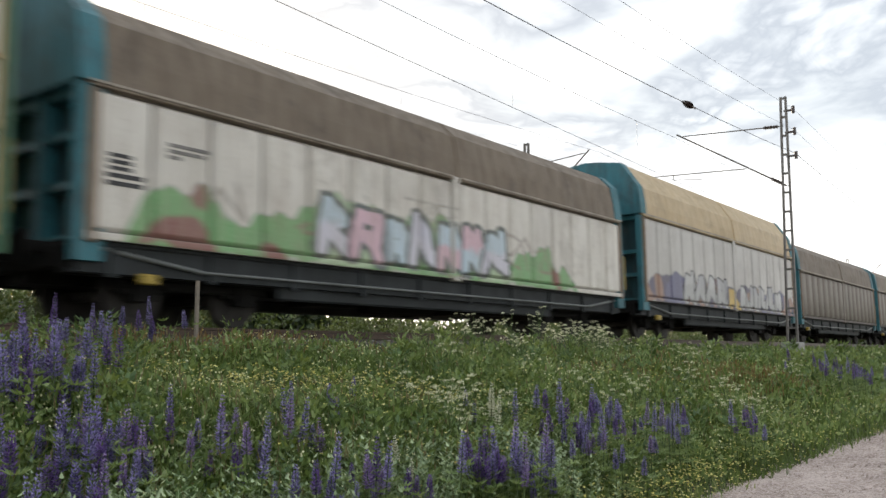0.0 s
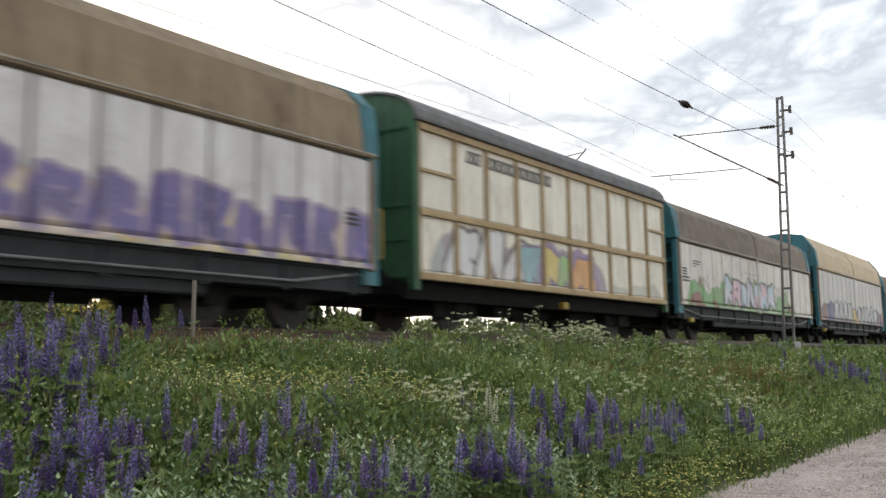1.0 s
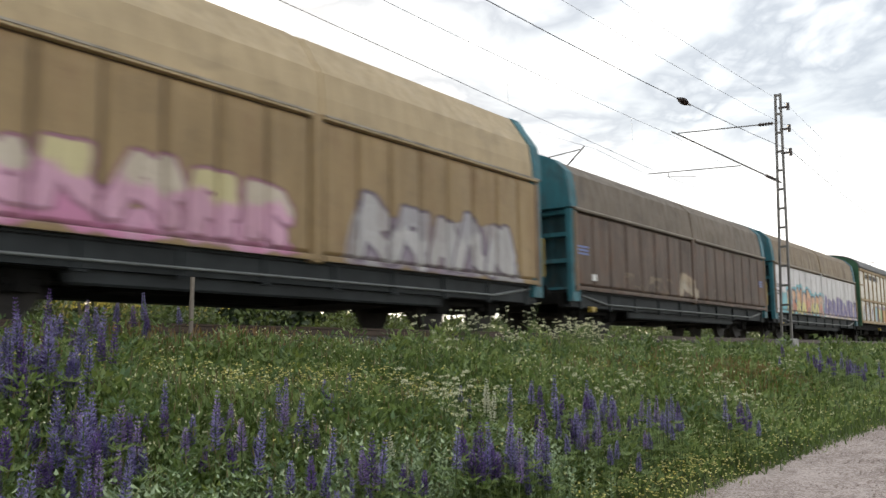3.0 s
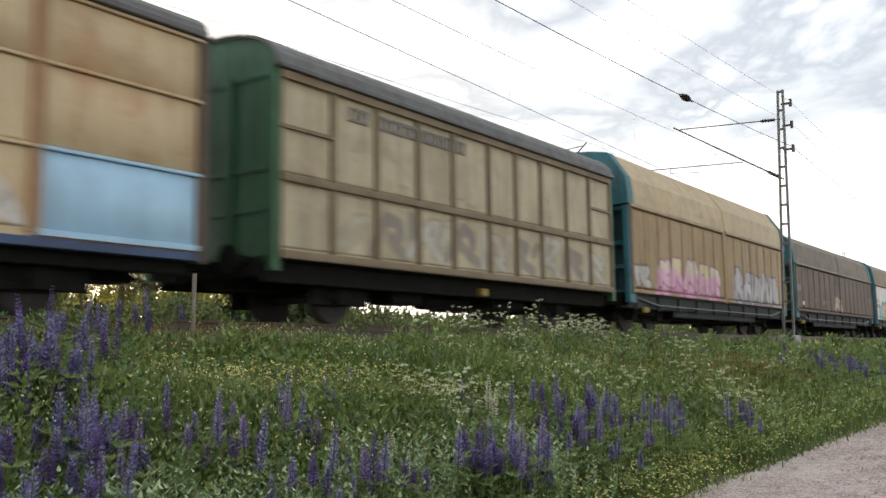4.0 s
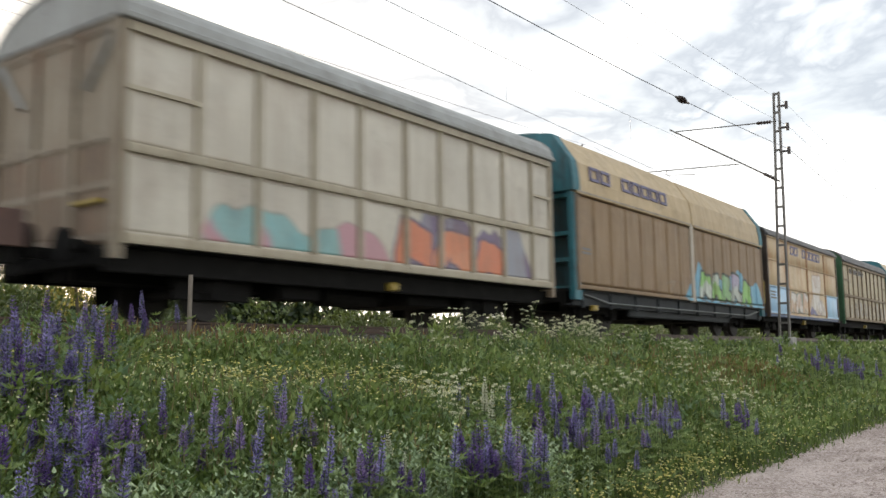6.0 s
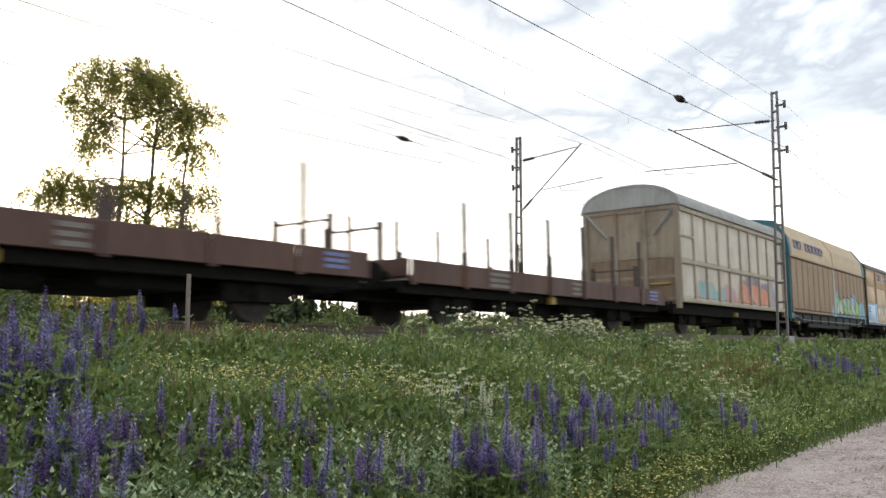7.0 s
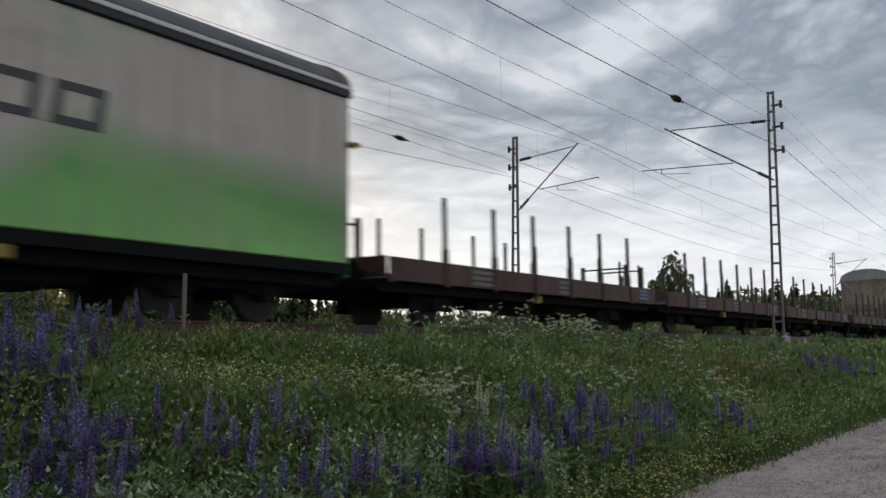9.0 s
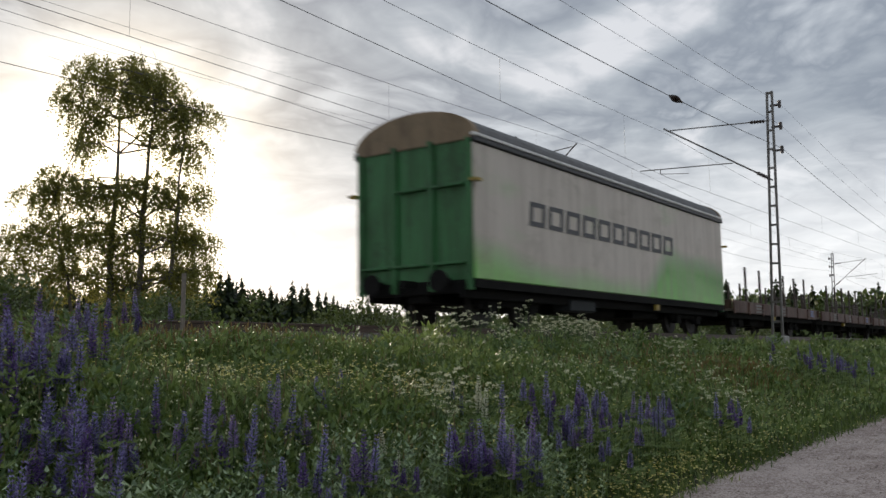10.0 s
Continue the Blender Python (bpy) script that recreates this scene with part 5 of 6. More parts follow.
    a10 = mural(fill(1.3, 5.6, 0.95, 1.65, ((0.16, 0.40, 0.42), (0.2, 0.44, 0.45), (0.5, 0.25, 0.3)), 2.0, 0.2), fill(5.6, 10.6, 0.95, 2.1, (grape, (0.2, 0.2, 0.28), grape, (0.25, 0.27, 0.33)), 4.0, 0.28, 2.6),
                signs(5.7, 9.4, 0.98, 1.95, 3, 0.27, (coral, (0.64, 0.2, 0.09)), (coral, (0.66, 0.24, 0.12)), (0.09, 0.06, 0.13), None, 3))
    framed_wagon(-111.2, 11.55, w10, krail, kend, kroof, "cream covered wagon with rounded grey roof and red and purple tag", cols[:-1] + (11.45,), braces=True, art=a10)
    flat_wagon(-124.6, 12.3, 1)
    flat_wagon(-138.0, 12.3, 2)
    flat_wagon(-151.2, 12.2, 3)
    flat_wagon(-164.45, 12.4, 4)
    box_wagon(-181.33, 15.82)


build_train()

# ---- plants ----
def pieces(base, way, side, length, width, bend=0.0, shape="leaf"):
    """Many leaves or blades at once: each starts at base and grows along way; side is its flat direction."""
    n = len(base)
    length, width = np.broadcast_to(length, n)[:, None], np.broadcast_to(width, n)[:, None]
    up = np.cross(way, side)
    if shape == "blade":
        mid = base + way * length * 0.55 + up * (bend * length * 0.12)
        tip = base + way * length + up * (bend * length * 0.45) - np.array([0, 0, 1]) * np.abs(bend) * length * 0.12
        v = np.stack([base - side * width * 0.5, base + side * width * 0.5, mid + side * width * 0.42, mid - side * width * 0.42, tip], 1)
        f = np.array([(0, 1, 2), (0, 2, 3), (3, 2, 4)])
        k = 5
    else:
        a = base + way * length * 0.35 + up * length * 0.06
        tip = base + way * length - up * (bend * length * 0.3)
        v = np.stack([base, a + side * width * 0.5, tip, a - side * width * 0.5], 1)
        f = np.array([(0, 1, 2), (0, 2, 3)])
        k = 4
    F = (f[None] + k * np.arange(n)[:, None, None]).reshape(-1, 3)
    return v.reshape(-1, 3), F


def unit(v):
    return v / np.maximum(np.linalg.norm(v, axis=-1, keepdims=True), 1e-9)


def directions(rng, n, lean):
    """Upward directions that lean by up to about lean radians, and a flat side for each."""
    a = rng.uniform(0, 2 * np.pi, n)
    t = np.abs(rng.normal(0, lean, n))
    way = np.stack([np.sin(t) * np.cos(a), np.sin(t) * np.sin(a), np.cos(t)], -1)
    b = rng.uniform(0, 2 * np.pi, n)
    side = unit(np.cross(way, np.stack([np.cos(b), np.sin(b), 0.3 * np.ones(n)], -1)))
    return way, side


def gather(*lots):
    vs, fs, o = [], [], 0
    for v, f in lots:
        vs.append(v)
        fs.append(f + o)
        o += len(v)
    return np.concatenate(vs), np.concatenate(fs)


def spread(rng, n, near, far, a0, a1, y0, y1):
    """Places on the bank, thicker near the road's walker: distance even in its logarithm."""
    r = np.exp(rng.uniform(np.log(near), np.log(far), n))
    a = np.radians(rng.uniform(a0, a1, n))
    x, y = r * np.cos(a), r * np.sin(a)
    k = (y > y0) & (y < y1)
    return x[k], y[k], r[k]


def height_field(x, y):
    """How tall the meadow stands, in metres."""
    patch = 0.5 + 0.5 * np.sin(x * 0.55 + 1.3 * np.sin(y * 0.9)) * np.sin(y * 1.1 + 0.4 * x)
    h = np.interp(y, (3.35, 3.75, 4.5, 5.5, 8.5, 9.8), (0.05, 0.20, 0.42, 0.52, 0.30, 0.10))
    return h * (0.6 + 0.65 * patch)


def build_meadow():
    rng = np.random.default_rng(11)
    x, y, r = spread(rng, 400000, 3.6, 95, 2, 72, 3.42, 10.0)
    tuft = np.sin(x * 2.1 + 1.9 * np.sin(y * 1.7)) * np.sin(y * 2.6 + 0.8 * x)
    keep = rng.random(len(x)) < np.interp(r, (5, 9, 14), (0.42, 0.7, 1.0)) * np.clip(0.72 + 0.55 * tuft, 0.25, 1.0)
    x, y, r = x[keep], y[keep], r[keep]
    n = len(x)
    base = np.stack([x, y, ground_z(x, y) - 0.01], -1)
    way, side = directions(rng, n, 0.22)
    h = height_field(x, y) * rng.uniform(0.5, 1.25, n)
    g = pieces(base, way, side, h, (0.003 + 0.0009 * r) * rng.uniform(0.6, 1.5, n), rng.uniform(-1, 1, n)[:, None], "blade")
    tagged(mesh_np("meadow_grass", *g, GRASS), "tall green meadow grass on the railway bank", "grass", kind="stuff")
    # short fringe along the road
    x, y, r = spread(rng, 90000, 4.5, 70, 1.5, 45, 3.2, 3.95)
    n = len(x)
    keep = rng.random(n) < np.clip((y - 3.2) / 0.45, 0.02, 1) ** 1.6
    x, y, r = x[keep], y[keep], r[keep]
    n = len(x)
    way, side = directions(rng, n, 0.45)
    g = pieces(np.stack([x, y, 0.03 + 0 * x], -1), way, side, rng.uniform(0.05, 0.2, n), 0.004 + 0.0009 * r, rng.uniform(-1, 1, n)[:, None], "blade")
    tagged(mesh_np("verge_grass", *g, GRASS), "short grass creeping onto the gravel road's edge", "grass", kind="stuff")
    # grass beyond the tracks and between them
    n = 60000
    x = rng.uniform(-5, 150, n)
    y = 18.4 + rng.exponential(6.0, n)
    way, side = directions(rng, n, 0.3)
    g = pieces(np.stack([x, y, ground_z(x, y)], -1), way, side, rng.uniform(0.12, 0.4, n), 0.05, rng.uniform(-1, 1, n)[:, None], "blade")
    tagged(mesh_np("far_grass", *g, GRASS), "rough grass beyond the far track", "grass", kind="stuff")
    # ferny undergrowth of small leaves
    x, y, r = spread(rng, 110000, 3.6, 60, 3, 70, 3.7, 9.6)
    n = len(x)
    hh = height_field(x, y) * rng.uniform(0.25, 1.05, n)
    base = np.stack([x, y, ground_z(x, y) + hh], -1)
    way, side = directions(rng, n, 1.0)
    g = pieces(base, way, side, (0.035 + 0.004 * r) * rng.uniform(0.7, 1.6, n), (0.014 + 0.0022 * r) * rng.uniform(0.7, 1.5, n), 0.5)
    tagged(mesh_np("herb_leaves", *g, HERB), "mixed small green herb leaves among the grass", "herbs", kind="stuff")
    # small cream blossoms scattered through the herbs
    x, y, r = spread(rng, 34000, 4.0, 60, 3, 66, 3.9, 9.3)
    k = np.sin(x * 1.7 + 2 * np.sin(y * 1.3)) * np.sin(y * 2.3 + x * 0.6) > 0.1
    x, y, r = x[k], y[k], r[k]
    n = len(x)
    base = np.stack([x, y, ground_z(x, y) + height_field(x, y) * rng.uniform(0.75, 1.25, n)], -1)
    way, side = directions(rng, n, 1.2)
    g = pieces(base, way, side, (0.009 + 0.0013 * r) * rng.uniform(0.7, 1.7, n), 0.009 + 0.0011 * r, 0.2)
    tagged(mesh_np("cream_blossoms", *g, CREAM), "tiny cream blossoms scattered over the meadow", "flowers", kind="stuff")
    sorrel = [(rng.normal(cx, sx, m), rng.normal(cy, sy, m)) for cx, cy, sx, sy, m in ((18.5, 5.6, 1.6, 0.4, 900), (14.5, 6.6, 0.8, 0.3, 300), (5.0, 8.3, 1.5, 0.3, 500), (7.5, 8.4, 1.5, 0.3, 400))]
    x, y = np.concatenate([q[0] for q in sorrel]), np.concatenate([q[1] for q in sorrel])
    n = len(x)
    way, side = directions(rng, n, 0.2)
    base = np.stack([x, y, ground_z(x, y) + height_field(x, y) * rng.uniform(0.5, 1.15, n)], -1)
    g = pieces(base, way, side, rng.uniform(0.06, 0.16, n), 0.02, 0.3)
    tagged(mesh_np("sorrel_heads", *g, SORREL), "rust-coloured sorrel seed heads in patches", "grass", kind="stuff")
    # seed heads, pale and reddish, standing over the grass
    x, y, r = spread(rng, 9000, 4.2, 60, 3, 66, 4.0, 9.5)
    n = len(x)
    way, side = directions(rng, n, 0.2)
    base = np.stack([x, y, ground_z(x, y) + height_field(x, y) * rng.uniform(0.8, 1.2, n)], -1)
    g = pieces(base, way, side, rng.uniform(0.05, 0.12, n), 0.006 + 0.001 * r, 0.3)
    tagged(mesh_np("grass_seed_heads", *g, SEED), "pale brownish seed heads over the meadow grass", "grass", kind="stuff")


def build_herb_clumps():
    """Bushy herbs of several greens, standing at uneven heights through the meadow."""
    rng = np.random.default_rng(61)
    x, y, r = spread(rng, 2300, 4.2, 55, 3, 68, 3.95, 9.0)
    hue = np.where(rng.random(len(x)) < 0.45, 0, np.where(rng.random(len(x)) < 0.6, 1, 2))
    for k, (mt, what) in enumerate(((HERB, "mid-green bushy herbs"), (DEEPHERB, "dark blue-green bushy herbs"), (LIMEHERB, "yellow-green bushy herbs"))):
        lots = []
        for cx, cy, d in zip(x[hue == k], y[hue == k], r[hue == k]):
            n = int(rng.uniform(26, 60))
            h = rng.uniform(0.3, 0.85) * np.interp(cy, (3.9, 4.6, 6.5, 9.0), (0.4, 0.85, 1.0, 0.65))
            w = rng.uniform(0.07, 0.2) * (1 + 0.02 * d)
            u = rng.uniform(0.25, 1.0, n) ** 0.6
            a = rng.uniform(0, 6.28, n)
            rad = w * np.sqrt(rng.uniform(0, 1, n)) * (1.15 - 0.6 * u)
            base = np.stack([cx + rad * np.cos(a), cy + rad * np.sin(a), ground_z(np.full(n, cx), np.full(n, cy)) + u * h], -1)
            out = np.stack([np.cos(a), np.sin(a), rng.uniform(0.0, 1.1, n)], -1)
            side = unit(np.cross(out, np.array([0, 0, 1.0]) + rng.normal(0, 0.3, (n, 3))))
            ln = (0.035 + 0.0035 * d) * rng.uniform(0.7, 1.5, n)
            lots.append(pieces(base, unit(out), side, ln, ln * rng.uniform(0.3, 0.55), 0.5))
        tagged(mesh_np("bushy_herbs", *gather(*lots), mt), what + " standing in the meadow", "herbs", kind="stuff")


def leafy_clump(cx, cy, rx, ry, n_stem, seed, big=1.0):
    """Soft pale-green leafy plants."""
    rng = np.random.default_rng(seed)
    root = tagged(new("leafy_herb"), "clump of soft pale-green leafy herbs in the meadow", "herb", "leafy herb clumps")
    lots = []
    for _ in range(n_stem):
        x, y = cx + rng.normal(0, rx), cy + rng.normal(0, ry)
        z = float(ground_z(np.array(x), np.array(y)))
        h = rng.uniform(0.35, 0.62) * big
        k = rng.integers(13, 21)
        u = np.linspace(0.25, 1.0, k)
        lean = rng.normal(0, 0.12, 2)
        stem = np.stack([x + lean[0] * u * h, y + lean[1] * u * h, z + u * h], -1)
        a = np.arange(k) * 2.4 + rng.uniform(0, 6)
        out = np.stack([np.cos(a), np.sin(a), 0.12 + 0.45 * u], -1)
        side = unit(np.cross(out, [0, 0, 1.0]))
        ln = rng.uniform(0.045, 0.095, k) * (1.15 - 0.45 * u) * big
        lots.append(pieces(stem, unit(out), side, ln * 1.0, ln * 0.5, 0.5))
        way, s2 = directions(rng, 1, 0.01)
        lots.append(pieces(np.array([[x, y, z]]), unit(np.array([[lean[0], lean[1], 1.0]])), s2, h, 0.012, np.array([[0.0]]), "blade"))
    tagged(mesh_np("foliage", *gather(*lots), SOFTLEAF, root), kind="stuff")


def lupin_meshes(seed, h, petals):
    """One lupin: stem, tapering flower spike of whorls, palmate leaves."""
    rng = np.random.default_rng(seed)
    spike = rng.uniform(0.18, 0.25) * h / 0.75
    root = new("lupin")
    bm = bmesh.new()
    add_tube(bm, (0, 0, 0), (0, 0, h - spike * 0.1), 0.006, 0.004, seg=5)
    part("stem", bm, STEM, root)
    lots = []
    nw = 12
    for i in range(nw):
        u = i / (nw - 1)
        z = h - spike + spike * u
        rad = 0.039 * (1 - 0.7 * u ** 1.8) * (0.8 if i == 0 else 1.0)
        k = 10 if u < 0.8 else 6
        a = np.arange(k) * 2 * np.pi / k + i * 0.4 + rng.normal(0, 0.15, k)
        out = np.stack([np.cos(a), np.sin(a), 0.15 + 0.75 * u + rng.normal(0, 0.12, k)], -1)
        base = np.stack([0 * a, 0 * a, z + rng.normal(0, 0.003, k)], -1) + out * 0.008
        side = unit(np.cross(out, [0, 0, 1.0]))
        lots.append(pieces(base, unit(out), side, rad * rng.uniform(0.85, 1.15, k), 0.020 * (1 - 0.5 * u), 0.6))
        up = unit(out * 0.5 + np.array([0, 0, 0.9]))
        lots.append(pieces(base + unit(out) * rad * 0.55, up, side, 0.011 * (1 - 0.35 * u) * rng.uniform(0.8, 1.2, k), 0.016 * (1 - 0.5 * u), -0.6))
    mesh_np("flower_spike", *gather(*lots), petals, root)
    for j in range(6):
        a = j * 1.25 + rng.uniform(-0.3, 0.3)
        z = (h - spike) * rng.uniform(0.3, 0.92)
        o = np.array([math.cos(a), math.sin(a), 0.55])
        hub = np.array([0, 0, z]) + o * rng.uniform(0.09, 0.16)
        k = 9
        t = np.linspace(-2.6, 2.6, k)
        fw, sd = np.array([math.cos(a), math.sin(a), 0.1]), np.array([-math.sin(a), math.cos(a), 0.0])
        way = unit(np.cos(t)[:, None] * fw + np.sin(t)[:, None] * sd + np.array([0, 0, 0.25]))
        side = unit(np.cross(way, [0, 0, 1.0]))
        g1 = pieces(np.repeat(hub[None], k, 0), way, side, rng.uniform(0.06, 0.085), 0.02, 0.5)
        g2 = pieces(np.array([[0, 0, z - 0.03]]), unit(hub[None] - np.array([[0, 0, z - 0.03]])), np.array([[-math.sin(a), math.cos(a), 0.0]]),
                    float(np.linalg.norm(hub - np.array([0, 0, z - 0.03]))), 0.005, np.array([[0.0]]), "blade")
        mesh_np("leaf", *gather(g1, g2), HERB, root)
    return root


def build_lupins():
    rng = random.Random(5)
    kinds = {}
    for key, mats, label in (("blue", LUPIN_BLUE, "violet-blue lupin in flower in the meadow"), ("dark", LUPIN_DARK, "dark purple lupin in flower in the meadow"),
                             ("pink", LUPIN_PINK, "pale lilac lupin in flower in the meadow"), ("white", LUPIN_WHITE, "creamy white lupin in flower in the meadow")):
        kinds[key] = [tagged(lupin_meshes(i * 7 + len(key), hh, mats), label, "flower", "lupins") for i, hh in enumerate((0.80, 0.70, 0.60) if key != "white" else (0.8,))]
    used = set()

    def put(key, x, y, s=1.0):
        base = rng.choice(kinds[key])
        m = pose(x, y, float(ground_z(np.array(x), np.array(y))) - 0.02, rng.uniform(-7, 7), rng.uniform(-7, 7), rng.uniform(0, 360))
        s *= rng.uniform(0.88, 1.14)
        if base not in used:
            used.add(base)
            base.matrix_basis = m
            base.scale = (s, s, s)
            return
        ob = copy_thing(base, m)
        ob.scale = (s, s, s)

    # x, y, spread along x, spread along y, number, kinds, size
    for x, y, sx, sy, n, mix, s in (
            (2.75, 4.75, 0.25, 0.3, 24, "blue blue dark pink", 1.05), (3.35, 4.95, 0.25, 0.2, 13, "blue pink blue", 1.0), (3.85, 5.0, 0.2, 0.2, 6, "blue dark", 1.0),
            (2.55, 4.25, 0.2, 0.15, 6, "blue pink", 0.9), (3.3, 6.1, 0.3, 0.35, 32, "blue blue dark", 1.25), (4.1, 7.0, 0.5, 0.4, 9, "blue dark", 1.1), (3.7, 7.6, 0.5, 0.4, 8, "blue pink", 1.1),
            (4.45, 4.85, 0.22, 0.16, 10, "pink blue", 1.0), (3.95, 4.2, 0.15, 0.12, 4, "blue", 0.95), (4.3, 4.1, 0.3, 0.1, 6, "blue dark", 0.95),
            (4.7, 4.05, 0.18, 0.12, 8, "pink blue dark", 1.0), (5.05, 4.0, 0.12, 0.1, 3, "dark", 1.0), (5.9, 3.95, 0.18, 0.12, 14, "dark dark blue", 1.05), (6.2, 3.85, 0.2, 0.12, 13, "blue blue pink", 1.05),
            (6.55, 3.75, 0.25, 0.1, 7, "blue", 1.0), (7.9, 4.5, 0.25, 0.2, 11, "dark blue", 1.1), (8.5, 4.35, 0.4, 0.2, 14, "blue dark", 1.1), (7.9, 3.9, 0.35, 0.15, 11, "blue pink", 1.0),
            (10.0, 4.25, 0.5, 0.2, 9, "blue pink dark", 1.0), (9.9, 3.95, 0.5, 0.15, 8, "blue", 0.95), (11.4, 3.75, 0.3, 0.12, 8, "dark blue", 1.0),
            (22.6, 5.15, 1.0, 0.3, 18, "blue dark", 1.25), (23.4, 4.7, 0.9, 0.25, 13, "dark blue", 1.2), (5.3, 8.0, 0.6, 0.3, 10, "blue dark", 1.0), (4.9, 5.0, 0.15, 0.12, 8, "pink blue", 1.0), (3.2, 5.4, 0.25, 0.15, 10, "blue dark", 1.0), (5.9, 5.5, 0.3, 0.2, 4, "blue", 0.95), (7.6, 5.4, 0.3, 0.2, 2, "blue", 1.0)):
        for _ in range(n):
            put(rng.choice(mix.split()), x + rng.gauss(0, sx), y + rng.gauss(0, sy), s)
    for x, y, k in ((7.15, 4.7, 1.1), (7.22, 4.76, 1.15), (7.3, 4.72, 1.05), (5.46, 4.42, 0.92), (5.4, 4.3, 0.75)):
        put("white", x, y, k)


def umbel_plant(seed):
    rng = np.random.default_rng(seed)
    root = tagged(new("cow_parsley"), "white-flowered cow parsley with flat lacy umbels", "flower", "cow parsley plants")
    h = rng.uniform(0.75, 0.95)
    bm = bmesh.new()
    add_tube(bm, (0, 0, 0), (0.02, 0, h * 0.75), 0.005, 0.004, seg=4)
    heads = []
    for i in range(6):
        a = i * 2.4 + rng.uniform(0, 1)
        r = rng.uniform(0.05, 0.2)
        top = (r * math.cos(a), r * math.sin(a), h * rng.uniform(0.8, 1.05))
        add_tube(bm, (0.02, 0, h * rng.uniform(0.4, 0.7)), top, 0.003, 0.002, seg=4)
        heads.append(top)
    part("stem", bm, STEM, root)
    for t in heads:
        k = 34
        a, r = rng.uniform(0, 6.28, k), 0.036 * np.sqrt(rng.uniform(0, 1, k))
        base = np.stack([t[0] + r * np.cos(a), t[1] + r * np.sin(a), t[2] + 0.01 - 5 * r * r + rng.normal(0, 0.007, k)], -1)
        way, side = directions(rng, k, 1.3)
        mesh_np("umbel", *pieces(base, way, side, 0.012, 0.010, 0.2), UMBEL, root)
    for i in range(5):
        z = h * rng.uniform(0.1, 0.6)
        a = rng.uniform(0, 6.28)
        o = np.array([math.cos(a), math.sin(a), 0.6])
        k = 14
        b = np.array([0, 0, z]) + o * np.linspace(0.03, 0.2, k)[:, None]
        s = np.array([-math.sin(a), math.cos(a), 0]) * np.where(np.arange(k) % 2, 1, -1)[:, None] + o * 0.6
        g1 = pieces(b, unit(s), unit(np.cross(s, [0, 0, 1.0])), 0.05, 0.018, 0.4)
        g2 = pieces(np.array([[0, 0, z]]), unit(o)[None], np.array([[-math.sin(a), math.cos(a), 0.0]]), 0.24, 0.006, np.array([[0.0]]), "blade")
        mesh_np("leaf", *gather(g1, g2), HERB, root)
    return root


def build_umbels():
    rng = random.Random(8)
    kinds = [umbel_plant(i) for i in range(4)]
    used = set()
    for x, y, sx, sy, n in ((12.1, 7.6, 0.7, 0.3, 6), (13.4, 7.7, 0.8, 0.3, 8), (14.9, 7.7, 0.9, 0.3, 8), (17.6, 7.0, 0.7, 0.4, 6), (12.6, 4.5, 0.5, 0.25, 9), (9.6, 7.0, 0.3, 0.2, 3),
                            (7.1, 4.95, 0.3, 0.2, 9), (15.5, 5.6, 2.0, 0.5, 6), (10.5, 5.3, 1.2, 0.4, 5), (21.0, 5.4, 1.0, 0.5, 5), (14.8, 8.2, 0.7, 0.2, 14), (16.4, 7.9, 0.8, 0.2, 10), (12.2, 8.4, 0.3, 0.15, 4), (7.0, 4.75, 0.2, 0.12, 4)):
        for _ in range(n):
            px, py = x + rng.gauss(0, sx), y + rng.gauss(0, sy)
            m = pose(px, py, float(ground_z(np.array(px), np.array(py))), rng.uniform(-9, 9), rng.uniform(-9, 9), rng.uniform(0, 360))
            b = rng.choice(kinds)
            s = rng.uniform(0.7, 1.1)
            if b not in used:
                used.add(b)
                b.matrix_basis = m
            else:
                b = copy_thing(b, m)
            b.scale = (s, s, s)


def build_buttercups():
    rng = np.random.default_rng(17)
    xs, ys = [], []
    for x, y, sx, sy, n in ((5.3, 6.4, 0.8, 0.5, 420), (5.8, 6.0, 0.5, 0.4, 300), (7.4, 5.9, 0.7, 0.4, 420), (8.1, 3.66, 0.7, 0.16, 280), (9.8, 3.72, 0.9, 0.18, 270), (11.8, 3.7, 1.2, 0.18, 240),
                            (9.5, 5.0, 2.5, 0.8, 420), (16.0, 4.0, 3.5, 0.4, 420), (4.5, 7.5, 1.2, 0.6, 200), (7.0, 4.2, 2.0, 0.5, 240), (14, 6, 4, 1.0, 300)):
        n = round(n * 0.85)
        xs.append(rng.normal(x, sx, n))
        ys.append(rng.normal(y, sy, n))
    x, y = np.concatenate(xs), np.concatenate(ys)
    k = (y > 3.35) & (y < 9.3)
    x, y = x[k], y[k]
    n = len(x)
    h = height_field(x, y) * rng.uniform(0.8, 1.3, n) + 0.05
    base = np.stack([x, y, ground_z(x, y)], -1)
    top = base + np.stack([0 * x, 0 * x, h], -1)
    way, side = directions(rng, n, 0.05)
    stems = pieces(base, way, side, h, 0.004, np.zeros((n, 1)), "blade")
    tagged(mesh_np("buttercup_stems", *stems, STEM), "thin green flower stems", "herbs", kind="stuff")
    lots = []
    tilt = rng.normal(0, 0.4, (n, 2))
    for i in range(5):
        a = i * 2 * np.pi / 5
        o = np.stack([np.cos(a) + 0 * x, np.sin(a) + 0 * x, 0.6 + tilt[:, 0] * np.cos(a) + tilt[:, 1] * np.sin(a)], -1)
        lots.append(pieces(top, unit(o), unit(np.cross(o, [0, 0, 1.0])), 0.018, 0.019, -0.4))
    tagged(mesh_np("buttercups", *gather(*lots), BUTTERCUP), "small yellow buttercup flowers scattered in the grass", "flowers", kind="stuff")


